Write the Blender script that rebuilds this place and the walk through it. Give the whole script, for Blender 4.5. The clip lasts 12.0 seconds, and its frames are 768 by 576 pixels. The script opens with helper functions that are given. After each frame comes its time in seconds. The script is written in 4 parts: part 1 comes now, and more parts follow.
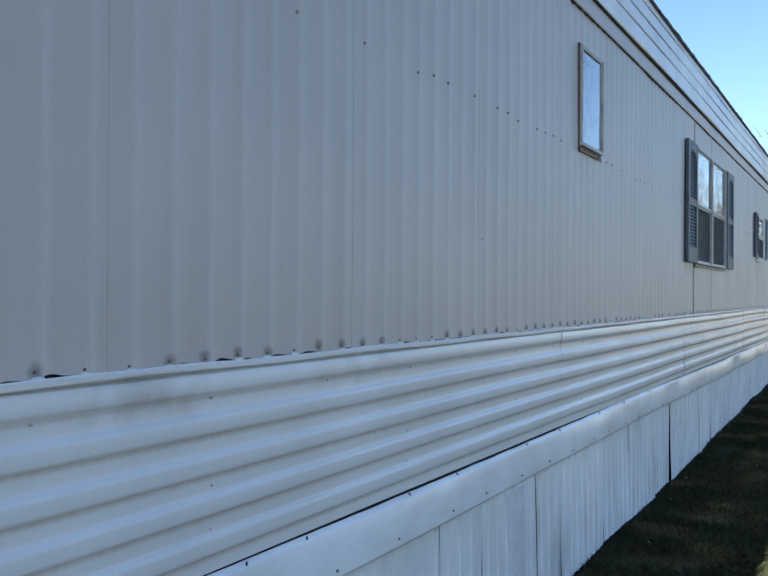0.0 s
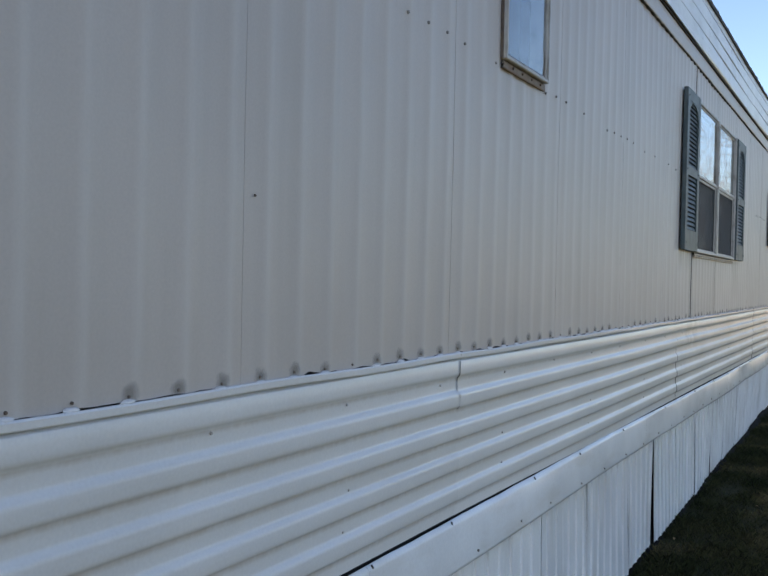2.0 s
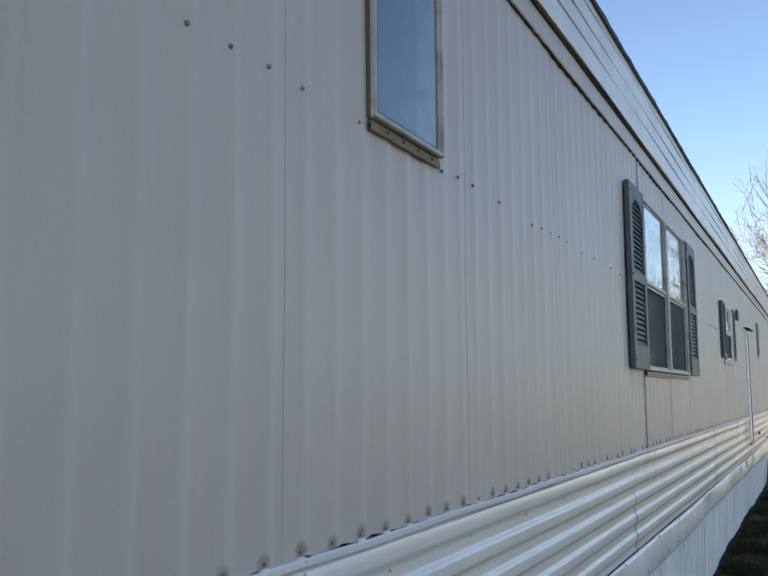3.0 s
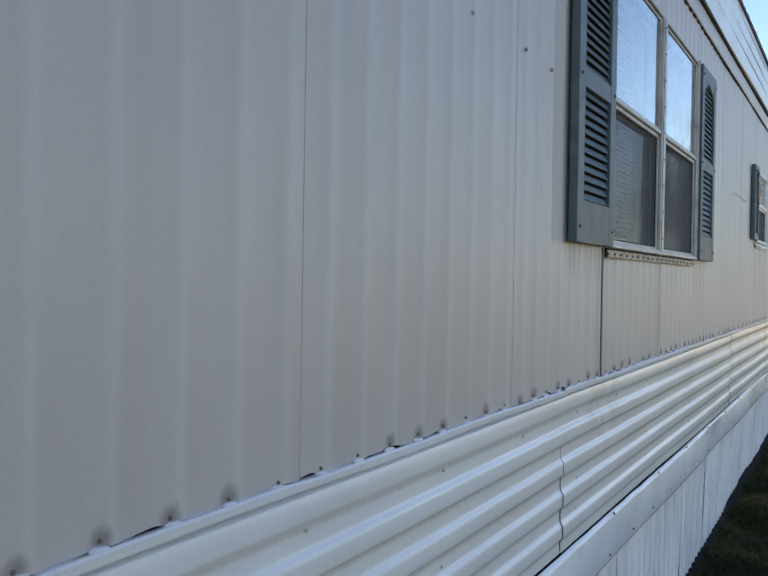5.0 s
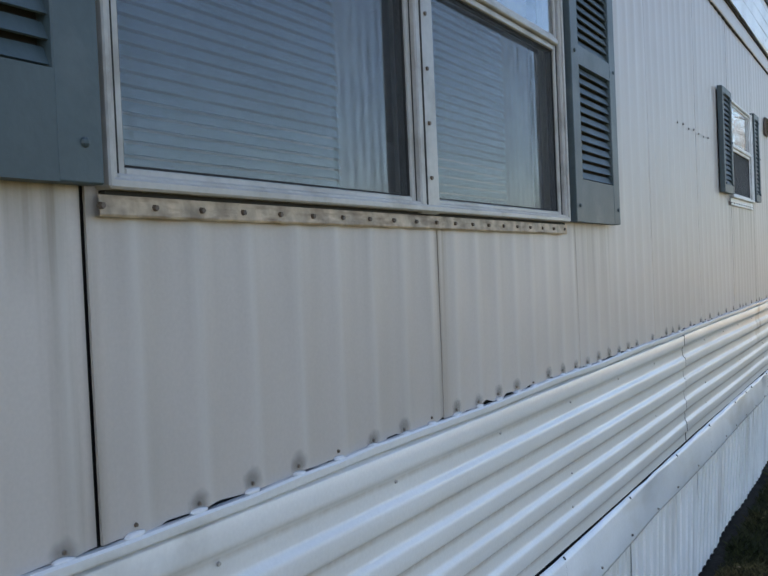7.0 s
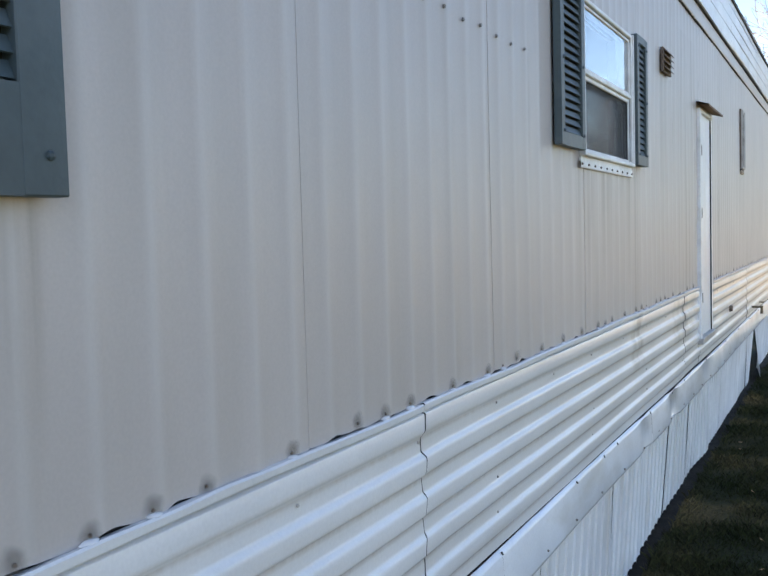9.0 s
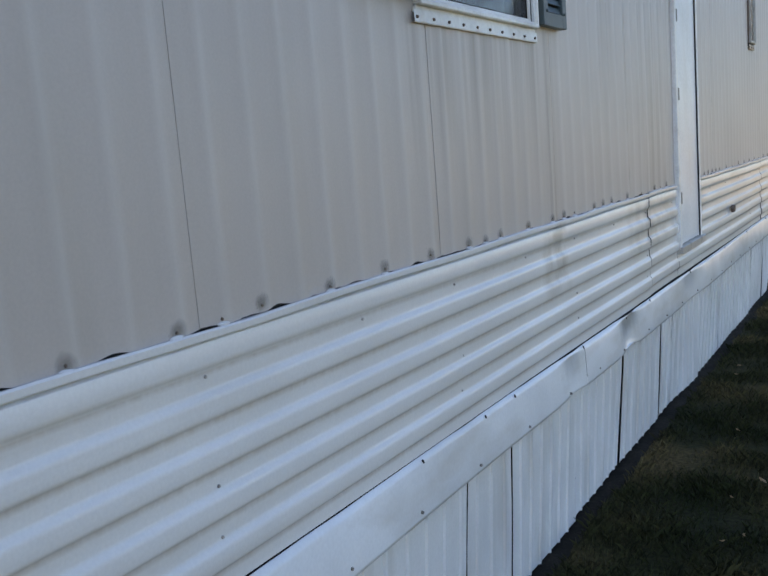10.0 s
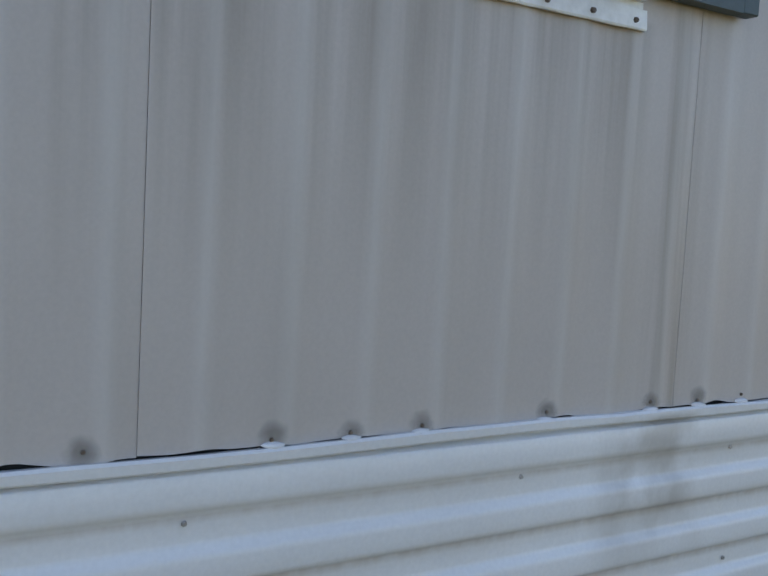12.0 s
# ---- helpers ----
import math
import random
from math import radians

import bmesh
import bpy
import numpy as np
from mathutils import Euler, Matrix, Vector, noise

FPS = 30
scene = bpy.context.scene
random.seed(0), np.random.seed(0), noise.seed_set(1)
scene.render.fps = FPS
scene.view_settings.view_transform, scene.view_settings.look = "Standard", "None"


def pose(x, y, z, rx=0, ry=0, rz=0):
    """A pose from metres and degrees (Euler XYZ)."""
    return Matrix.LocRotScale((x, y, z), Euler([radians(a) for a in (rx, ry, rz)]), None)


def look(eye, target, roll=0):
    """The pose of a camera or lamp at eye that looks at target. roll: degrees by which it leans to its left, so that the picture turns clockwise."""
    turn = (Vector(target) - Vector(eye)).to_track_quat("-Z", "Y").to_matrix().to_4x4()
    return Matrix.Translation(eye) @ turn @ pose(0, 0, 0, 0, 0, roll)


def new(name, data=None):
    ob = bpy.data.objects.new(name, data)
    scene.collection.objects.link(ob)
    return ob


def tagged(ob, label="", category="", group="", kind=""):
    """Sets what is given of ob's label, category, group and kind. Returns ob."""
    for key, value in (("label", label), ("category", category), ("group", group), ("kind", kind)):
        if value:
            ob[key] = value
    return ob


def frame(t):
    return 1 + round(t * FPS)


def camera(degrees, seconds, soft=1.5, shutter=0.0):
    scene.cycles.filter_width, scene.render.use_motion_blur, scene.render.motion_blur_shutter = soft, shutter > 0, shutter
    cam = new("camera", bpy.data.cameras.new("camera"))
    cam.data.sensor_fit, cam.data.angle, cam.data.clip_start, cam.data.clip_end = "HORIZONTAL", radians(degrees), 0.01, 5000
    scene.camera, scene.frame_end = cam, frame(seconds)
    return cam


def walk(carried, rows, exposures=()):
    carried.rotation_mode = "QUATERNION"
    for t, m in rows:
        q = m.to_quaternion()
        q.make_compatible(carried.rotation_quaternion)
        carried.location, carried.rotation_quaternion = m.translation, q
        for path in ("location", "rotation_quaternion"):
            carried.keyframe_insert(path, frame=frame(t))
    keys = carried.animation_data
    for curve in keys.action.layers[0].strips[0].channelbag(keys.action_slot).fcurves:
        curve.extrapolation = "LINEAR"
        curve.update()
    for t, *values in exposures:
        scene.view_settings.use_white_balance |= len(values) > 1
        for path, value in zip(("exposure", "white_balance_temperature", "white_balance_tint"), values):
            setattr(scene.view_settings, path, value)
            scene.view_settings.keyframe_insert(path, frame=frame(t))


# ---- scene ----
cam = camera(46.5, 12.0, soft=1.6)
PATH = [
    (0, (-0.034, -0.697, 1.721), (-0.995, 1.057, 1.732), 0.4),
    (0.5, (-0.011, -0.168, 1.704), (-1.0, 1.57, 1.684), 2.0),
    (1, (-0.148, 0.422, 1.697), (-1.033, 2.214, 1.618), 2.1),
    (1.5, (-0.229, 0.95, 1.741), (-1.054, 2.772, 1.701), -1.0),
    (2, (-0.347, 1.602, 1.789), (-1.32, 3.349, 1.767), 1.3),
    (2.5, (-0.572, 2.182, 1.835), (-1.549, 3.926, 1.898), -1.0),
    (3, (-0.592, 2.794, 1.9), (-1.464, 4.578, 2.138), -0.4),
    (3.5, (-0.585, 3.345, 1.903), (-1.419, 5.154, 2.075), 0.2),
    (5.3, (-0.761, 5.928, 1.931), (-1.718, 7.685, 1.898), 1.0),
    (5.5, (-0.759, 6.17, 1.938), (-1.684, 7.943, 1.966), 0.7),
    (6, (-0.689, 6.911, 1.958), (-1.552, 8.715, 1.948), 1.7),
    (6.5, (-0.682, 7.638, 1.932), (-1.629, 9.399, 1.879), 0.4),
    (7, (-0.658, 8.374, 1.92), (-1.667, 10.101, 1.879), -2.5),
    (7.2, (-0.68, 8.744, 1.91), (-1.726, 10.447, 1.855), -2.0),
    (8.8, (-0.669, 10.849, 2.046), (-1.623, 12.606, 2.029), 0.5),
    (9, (-0.648, 11.155, 1.995), (-1.574, 12.924, 1.877), -1.6),
    (9.5, (-0.559, 11.904, 1.948), (-1.49, 13.66, 1.728), -4.0),
    (9.7, (-0.549, 12.206, 1.864), (-1.488, 13.949, 1.579), -4.8),
    (10, (-0.355, 12.562, 1.876), (-1.38, 14.254, 1.577), -4.6),
    (10.5, (-0.282, 13.173, 1.891), (-1.399, 14.789, 1.517), -2.9),
    (11, (-0.295, 13.852, 1.92), (-1.445, 15.442, 1.533), -1.2),
    (11.2, (-0.283, 14.088, 1.892), (-1.598, 15.55, 1.531), -0.3),
    (11.5, (-0.215, 14.43, 1.899), (-1.866, 15.52, 1.599), 2.4),
    (11.8, (-0.296, 14.687, 1.846), (-2.048, 15.634, 1.661), 3.7),
    (12, (-0.46, 14.841, 1.88), (-2.156, 15.892, 1.729), 3.0),
]
EXPOSURES = [(0.0, 2.00, 5530, 10), (0.5, 2.00, 5570, 10), (1.0, 2.02, 5920, 12), (1.5, 2.02, 6340, 14), (3.0, 2.02, 6290, 12), (3.5, 2.02, 6290, 13), (5.5, 2.24, 6310, 13), (6.5, 2.22, 6310, 13), (7.0, 2.38, 6310, 13), (9.0, 2.58, 6320, 14),
             (9.5, 2.42, 6310, 14), (10.0, 2.26, 6270, 14), (10.5, 2.22, 6240, 14), (11.5, 2.24, 6260, 13), (12.0, 2.22, 6340, 13)]
walk(cam, [(t, look(eye, target, roll)) for t, eye, target, roll in PATH], EXPOSURES)

# ---- world and sun ----
SUN_FROM = Vector((-0.93, -4.3, 4.0)).normalized()
world = bpy.data.worlds.new("world")
scene.world = world
world.use_nodes = True
wn, wl = world.node_tree.nodes, world.node_tree.links
sky = wn.new("ShaderNodeTexSky")
sky.sky_type, sky.sun_disc = "NISHITA", False
sky.sun_elevation = math.asin(SUN_FROM.z)
sky.sun_rotation = math.atan2(SUN_FROM.x, SUN_FROM.y)
sky.air_density, sky.dust_density, sky.ozone_density = 1.0, 0.5, 1.2
wl.new(sky.outputs["Color"], wn["Background"].inputs["Color"])
wn["Background"].inputs["Strength"].default_value = 0.05
sun_data = bpy.data.lights.new("sun", "SUN")
sun_data.energy, sun_data.angle, sun_data.color = 5.0, radians(0.5), (1.0, 0.93, 0.82)
sun = new("sun", sun_data)
sun.matrix_basis = look(SUN_FROM * 60, (0, 0, 0))


# ---- materials ----
def material(name, colour, rough=0.5, metal=0.0, spec=0.5, grain=(60.0, 0.06), stain=(2.0, 0.10), bump=(200.0, 0.05), dirt=None, dirt_scale=(3, 3, 3), dirt_amount=0.0, streaks=(), streak_colour=(0.2, 0.16, 0.11), streak_scale=(3, 24, 0.8), gloss_var=0.1):
    m = bpy.data.materials.new(name)
    m.use_nodes = True
    n, l = m.node_tree.nodes, m.node_tree.links
    b = n["Principled BSDF"]
    b.inputs["Roughness"].default_value = rough
    b.inputs["Metallic"].default_value = metal
    b.inputs["Specular IOR Level"].default_value = spec
    co = n.new("ShaderNodeTexCoord")
    geo = n.new("ShaderNodeNewGeometry")

    def noise_at(scale, detail=4.0, stretch=None):
        t = n.new("ShaderNodeTexNoise")
        t.inputs["Scale"].default_value = scale
        t.inputs["Detail"].default_value = detail
        if stretch:
            mp = n.new("ShaderNodeMapping")
            mp.inputs["Scale"].default_value = stretch
            l.new(geo.outputs["Position"], mp.inputs["Vector"])
            l.new(mp.outputs["Vector"], t.inputs["Vector"])
        else:
            l.new(geo.outputs["Position"], t.inputs["Vector"])
        return t

    def mixed(a, fac, low, high):
        r = n.new("ShaderNodeMapRange")
        r.inputs["From Min"].default_value, r.inputs["From Max"].default_value = 0.3, 0.7
        r.inputs["To Min"].default_value, r.inputs["To Max"].default_value = low, high
        l.new(fac, r.inputs["Value"])
        v = n.new("ShaderNodeVectorMath")
        v.operation = "SCALE"
        l.new(a, v.inputs[0])
        l.new(r.outputs["Result"], v.inputs["Scale"])
        return v.outputs["Vector"]

    rgb = n.new("ShaderNodeRGB")
    rgb.outputs[0].default_value = (*colour, 1)
    out = rgb.outputs[0]
    if grain[1]:
        out = mixed(out, noise_at(grain[0], 3).outputs["Fac"], 1 - grain[1], 1 + grain[1])
    if stain[1]:
        out = mixed(out, noise_at(stain[0], 5).outputs["Fac"], 1 - stain[1], 1 + stain[1])
    info = n.new("ShaderNodeObjectInfo")
    rnd = n.new("ShaderNodeMapRange")
    rnd.inputs["To Min"].default_value, rnd.inputs["To Max"].default_value = 0.97, 1.03
    l.new(info.outputs["Random"], rnd.inputs["Value"])
    v = n.new("ShaderNodeVectorMath")
    v.operation = "SCALE"
    l.new(out, v.inputs[0])
    l.new(rnd.outputs["Result"], v.inputs["Scale"])
    out = v.outputs["Vector"]
    if dirt:
        t = noise_at(1.0, 6, dirt_scale)
        r = n.new("ShaderNodeMapRange")
        r.inputs["From Min"].default_value, r.inputs["From Max"].default_value = 0.5, 0.78
        r.inputs["To Max"].default_value = dirt_amount
        l.new(t.outputs["Fac"], r.inputs["Value"])
        mx = n.new("ShaderNodeMix")
        mx.data_type = "RGBA"
        l.new(r.outputs["Result"], mx.inputs["Factor"])
        l.new(out, mx.inputs["A"])
        mx.inputs["B"].default_value = (*dirt, 1)
        out = mx.outputs["Result"]
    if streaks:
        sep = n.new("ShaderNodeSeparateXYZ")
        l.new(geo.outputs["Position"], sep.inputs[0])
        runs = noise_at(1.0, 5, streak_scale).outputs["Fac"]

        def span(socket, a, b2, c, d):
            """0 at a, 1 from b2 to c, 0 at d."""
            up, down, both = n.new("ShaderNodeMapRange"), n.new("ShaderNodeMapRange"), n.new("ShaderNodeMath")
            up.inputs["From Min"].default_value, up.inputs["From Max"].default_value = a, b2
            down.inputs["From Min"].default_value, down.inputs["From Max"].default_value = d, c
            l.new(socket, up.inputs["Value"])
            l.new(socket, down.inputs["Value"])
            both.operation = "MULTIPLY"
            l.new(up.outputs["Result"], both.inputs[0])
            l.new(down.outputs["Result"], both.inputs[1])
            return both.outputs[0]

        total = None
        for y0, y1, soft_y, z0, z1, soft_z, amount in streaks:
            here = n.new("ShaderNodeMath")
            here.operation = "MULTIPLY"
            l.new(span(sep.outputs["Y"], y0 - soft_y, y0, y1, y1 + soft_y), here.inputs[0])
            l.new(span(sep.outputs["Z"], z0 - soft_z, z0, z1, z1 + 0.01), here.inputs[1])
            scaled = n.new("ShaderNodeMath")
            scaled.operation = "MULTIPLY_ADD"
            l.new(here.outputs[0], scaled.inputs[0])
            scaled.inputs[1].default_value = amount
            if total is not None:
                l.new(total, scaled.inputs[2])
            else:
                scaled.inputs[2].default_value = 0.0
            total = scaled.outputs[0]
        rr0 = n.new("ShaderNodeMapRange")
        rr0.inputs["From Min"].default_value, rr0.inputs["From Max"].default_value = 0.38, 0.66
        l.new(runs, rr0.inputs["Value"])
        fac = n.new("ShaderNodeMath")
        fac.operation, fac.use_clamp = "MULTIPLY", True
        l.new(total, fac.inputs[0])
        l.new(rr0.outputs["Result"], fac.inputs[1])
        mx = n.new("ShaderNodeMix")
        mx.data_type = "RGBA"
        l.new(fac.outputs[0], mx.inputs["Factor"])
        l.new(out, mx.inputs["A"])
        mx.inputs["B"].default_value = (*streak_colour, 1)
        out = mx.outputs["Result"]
    l.new(out, b.inputs["Base Color"])
    rr = n.new("ShaderNodeMapRange")
    rr.inputs["To Min"].default_value, rr.inputs["To Max"].default_value = max(0.02, rough - gloss_var), min(1, rough + gloss_var)
    l.new(noise_at(9.0, 4).outputs["Fac"], rr.inputs["Value"])
    l.new(rr.outputs["Result"], b.inputs["Roughness"])
    if bump[1]:
        bp = n.new("ShaderNodeBump")
        bp.inputs["Strength"].default_value = bump[1]
        bp.inputs["Distance"].default_value = 0.01
        l.new(noise_at(bump[0], 4).outputs["Fac"], bp.inputs["Height"])
        l.new(bp.outputs["Normal"], b.inputs["Normal"])
    return m


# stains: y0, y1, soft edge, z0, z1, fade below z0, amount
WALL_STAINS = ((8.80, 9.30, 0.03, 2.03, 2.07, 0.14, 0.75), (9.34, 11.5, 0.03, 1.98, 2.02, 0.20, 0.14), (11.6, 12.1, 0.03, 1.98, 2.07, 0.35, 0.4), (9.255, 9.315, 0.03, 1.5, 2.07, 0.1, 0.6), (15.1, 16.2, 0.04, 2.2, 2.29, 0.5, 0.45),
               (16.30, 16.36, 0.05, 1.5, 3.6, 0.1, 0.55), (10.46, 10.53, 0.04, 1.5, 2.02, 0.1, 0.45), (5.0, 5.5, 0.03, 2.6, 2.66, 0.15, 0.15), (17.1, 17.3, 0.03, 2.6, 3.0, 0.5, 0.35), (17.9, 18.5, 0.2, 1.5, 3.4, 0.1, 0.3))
BAND_STAINS = ((16.22, 16.42, 0.10, 1.30, 1.50, 0.15, 0.55), (0.9, 1.25, 0.10, 1.40, 1.50, 0.06, 0.40), (2.0, 2.4, 0.15, 1.41, 1.50, 0.05, 0.35), (9.2, 9.5, 0.15, 1.36, 1.50, 0.3, 0.40), (17.6, 18.6, 0.2, 1.30, 1.50, 0.2, 0.35))
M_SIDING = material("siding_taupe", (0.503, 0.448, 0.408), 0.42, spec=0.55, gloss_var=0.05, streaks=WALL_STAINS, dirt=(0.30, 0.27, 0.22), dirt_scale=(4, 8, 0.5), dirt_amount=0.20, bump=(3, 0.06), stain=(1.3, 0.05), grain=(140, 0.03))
M_BAND = material("band_white", (0.75, 0.73, 0.71), 0.25, spec=0.5, gloss_var=0.02, streaks=BAND_STAINS, streak_colour=(0.33, 0.29, 0.24), streak_scale=(3, 7, 6), dirt=(0.50, 0.43, 0.33), dirt_scale=(6, 0.9, 16), dirt_amount=0.22, bump=(2.2, 0.05), stain=(1.6, 0.06), grain=(120, 0.03))
M_TRIM = material("trim_white", (0.80, 0.80, 0.80), 0.23, gloss_var=0.03, dirt=(0.5, 0.43, 0.33), dirt_scale=(5, 2.5, 8), dirt_amount=0.35, bump=(3, 0.08), grain=(90, 0.03))
M_SKIRT = material("skirting_white", (0.82, 0.805, 0.78), 0.36, dirt=(0.45, 0.40, 0.32), dirt_scale=(9, 9, 1.4), dirt_amount=0.45, bump=(7, 0.12), grain=(90, 0.03))
M_FRAME = material("cream_frame", (0.43, 0.405, 0.37), 0.38, dirt=(0.16, 0.13, 0.095), dirt_scale=(14, 7, 9), dirt_amount=0.75, bump=(40, 0.08))
M_FRAME_WHITE = material("white_frame", (0.80, 0.79, 0.76), 0.4, dirt=(0.3, 0.25, 0.2), dirt_scale=(9, 9, 9), dirt_amount=0.4)
M_FLANGE = material("rusty_flange", (0.44, 0.34, 0.235), 0.55, stain=(22, 0.45), dirt=(0.15, 0.085, 0.04), dirt_scale=(30, 12, 60), dirt_amount=0.95)
M_RUST = material("rusted_flange", (0.22, 0.165, 0.12), 0.65, dirt=(0.16, 0.07, 0.03), dirt_scale=(20, 12, 20), dirt_amount=0.8)
M_SHUTTER = material("shutter_blue_grey", (0.056, 0.079, 0.085), 0.5, stain=(5, 0.12), bump=(90, 0.06), dirt=(0.16, 0.18, 0.18), dirt_scale=(7, 7, 7), dirt_amount=0.4)
M_DOOR = material("door_white", (0.82, 0.83, 0.84), 0.35, bump=(8, 0.08), dirt=(0.55, 0.5, 0.44), dirt_scale=(6, 6, 2), dirt_amount=0.3)
M_WOOD = material("weathered_wood", (0.20, 0.12, 0.07), 0.8, stain=(8, 0.25), bump=(60, 0.3), grain=(150, 0.2))
M_SCREW = material("screw_dull", (0.26, 0.235, 0.21), 0.55, metal=0.5, stain=(60, 0.3))
M_BAND_SCREW = material("screw_painted", (0.42, 0.39, 0.36), 0.5, metal=0.3, stain=(90, 0.4))
M_ROOF = material("roof_dark", (0.05, 0.05, 0.055), 0.8, stain=(7, 0.3), bump=(40, 0.3))
M_FASCIA = material("fascia_white", (0.74, 0.745, 0.75), 0.32, dirt=(0.4, 0.38, 0.34), dirt_scale=(6, 3, 9), dirt_amount=0.35, bump=(7, 0.1))
# Near-black; also puts the shade of gaps, grooves and hollows into colour.
M_DARK = material("dark_void", (0.03, 0.028, 0.025), 0.9, stain=(4, 0.2))
M_ROOM = material("room_paint", (0.20, 0.19, 0.17), 0.8)
M_BLIND = material("blind_slat", (0.25, 0.285, 0.315), 0.5)
M_CURTAIN = material("curtain_cloth", (0.20, 0.18, 0.15), 0.9, stain=(9, 0.2), bump=(300, 0.1))
M_BARK = material("bark", (0.12, 0.105, 0.09), 0.9, stain=(9, 0.25), bump=(40, 0.4))
M_VENT = material("vent_brown", (0.12, 0.085, 0.06), 0.6, stain=(30, 0.3))
M_BRASS = material("faucet_metal", (0.16, 0.13, 0.09), 0.45, metal=0.8)
M_HOUSE = material("far_house_white", (0.80, 0.79, 0.76), 0.6)
M_ROOF_BROWN = material("far_roof_brown", (0.12, 0.095, 0.08), 0.85, stain=(1, 0.2))
M_CONCRETE = material("concrete", (0.55, 0.54, 0.50), 0.85, stain=(3, 0.15))
M_DAUB = material("old_caulk", (0.25, 0.225, 0.195), 0.7, stain=(40, 0.1))


def fade_out(m, inner, outer, most):
    """Lets a film thin out unevenly from inner to outer radius."""
    n, l = m.node_tree.nodes, m.node_tree.links
    co, info = n.new("ShaderNodeTexCoord"), n.new("ShaderNodeObjectInfo")
    ln = n.new("ShaderNodeVectorMath")
    ln.operation = "LENGTH"
    l.new(co.outputs["Object"], ln.inputs[0])
    t = n.new("ShaderNodeTexNoise")
    t.noise_dimensions = "4D"
    t.inputs["Scale"].default_value = 38.0
    l.new(co.outputs["Object"], t.inputs["Vector"])
    w = n.new("ShaderNodeMath")
    w.operation = "MULTIPLY"
    w.inputs[1].default_value = 40.0
    l.new(info.outputs["Random"], w.inputs[0])
    l.new(w.outputs[0], t.inputs["W"])
    add = n.new("ShaderNodeMath")
    add.operation = "MULTIPLY_ADD"
    l.new(t.outputs["Fac"], add.inputs[0])
    add.inputs[1].default_value = 0.022
    l.new(ln.outputs["Value"], add.inputs[2])
    r = n.new("ShaderNodeMapRange")
    r.inputs["From Min"].default_value, r.inputs["From Max"].default_value = inner + 0.011, outer + 0.011
    r.inputs["To Min"].default_value, r.inputs["To Max"].default_value = most, 0.0
    l.new(add.outputs[0], r.inputs["Value"])
    l.new(r.outputs["Result"], n["Principled BSDF"].inputs["Alpha"])


fade_out(M_DAUB, 0.008, 0.028, 0.45)
# Near-black ground colour that imitates contact shade below the skirting.
M_FOOT_SHADE = material("foot_shade", (0.022, 0.018, 0.013), 0.9, spec=0.2, stain=(6, 0.4), grain=(80, 0.4), bump=(50, 0.4))
M_LEAF = material("dead_leaf", (0.30, 0.20, 0.10), 0.8)
M_BUSH = material("evergreen", (0.06, 0.09, 0.03), 0.8, stain=(5, 0.3))


def tint_ribs(m, colour, amount):
    """Mixes another colour in along the ribs: pale crests, or grime in folds."""
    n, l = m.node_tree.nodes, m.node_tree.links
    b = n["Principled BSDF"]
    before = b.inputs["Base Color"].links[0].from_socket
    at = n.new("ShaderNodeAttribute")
    at.attribute_name = "rib_tint"
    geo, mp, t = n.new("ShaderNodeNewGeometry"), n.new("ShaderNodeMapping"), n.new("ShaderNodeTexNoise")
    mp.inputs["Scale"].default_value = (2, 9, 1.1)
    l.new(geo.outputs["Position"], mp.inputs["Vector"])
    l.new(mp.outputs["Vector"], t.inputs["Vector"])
    tint_range = n.new("ShaderNodeMapRange")
    tint_range.inputs["From Min"].default_value, tint_range.inputs["From Max"].default_value = 0.25, 0.65
    tint_range.inputs["To Min"].default_value, tint_range.inputs["To Max"].default_value = 0.45 * amount, amount
    l.new(t.outputs["Fac"], tint_range.inputs["Value"])
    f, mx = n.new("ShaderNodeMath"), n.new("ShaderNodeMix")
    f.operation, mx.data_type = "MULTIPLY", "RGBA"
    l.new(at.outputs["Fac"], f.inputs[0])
    l.new(tint_range.outputs["Result"], f.inputs[1])
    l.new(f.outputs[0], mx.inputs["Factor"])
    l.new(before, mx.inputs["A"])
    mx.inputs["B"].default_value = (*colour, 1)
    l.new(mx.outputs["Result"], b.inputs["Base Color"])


# Siding turns paler along each rib crest; the band takes brown in its folds.
tint_ribs(M_SIDING, (0.66, 0.63, 0.60), 0.28)
tint_ribs(M_BAND, (0.40, 0.32, 0.245), 0.45)


def glass_material():
    m = bpy.data.materials.new("window_glass")
    m.use_nodes = True
    b = m.node_tree.nodes["Principled BSDF"]
    b.inputs["Base Color"].default_value = (0.92, 0.96, 0.97, 1)
    b.inputs["Roughness"].default_value = 0.02
    b.inputs["Transmission Weight"].default_value = 1.0
    b.inputs["IOR"].default_value = 1.7
    return m


M_GLASS = glass_material()


M_SCREEN = material("insect_screen", (0.09, 0.095, 0.10), 0.6, stain=(6, 0.1), bump=(50, 0))


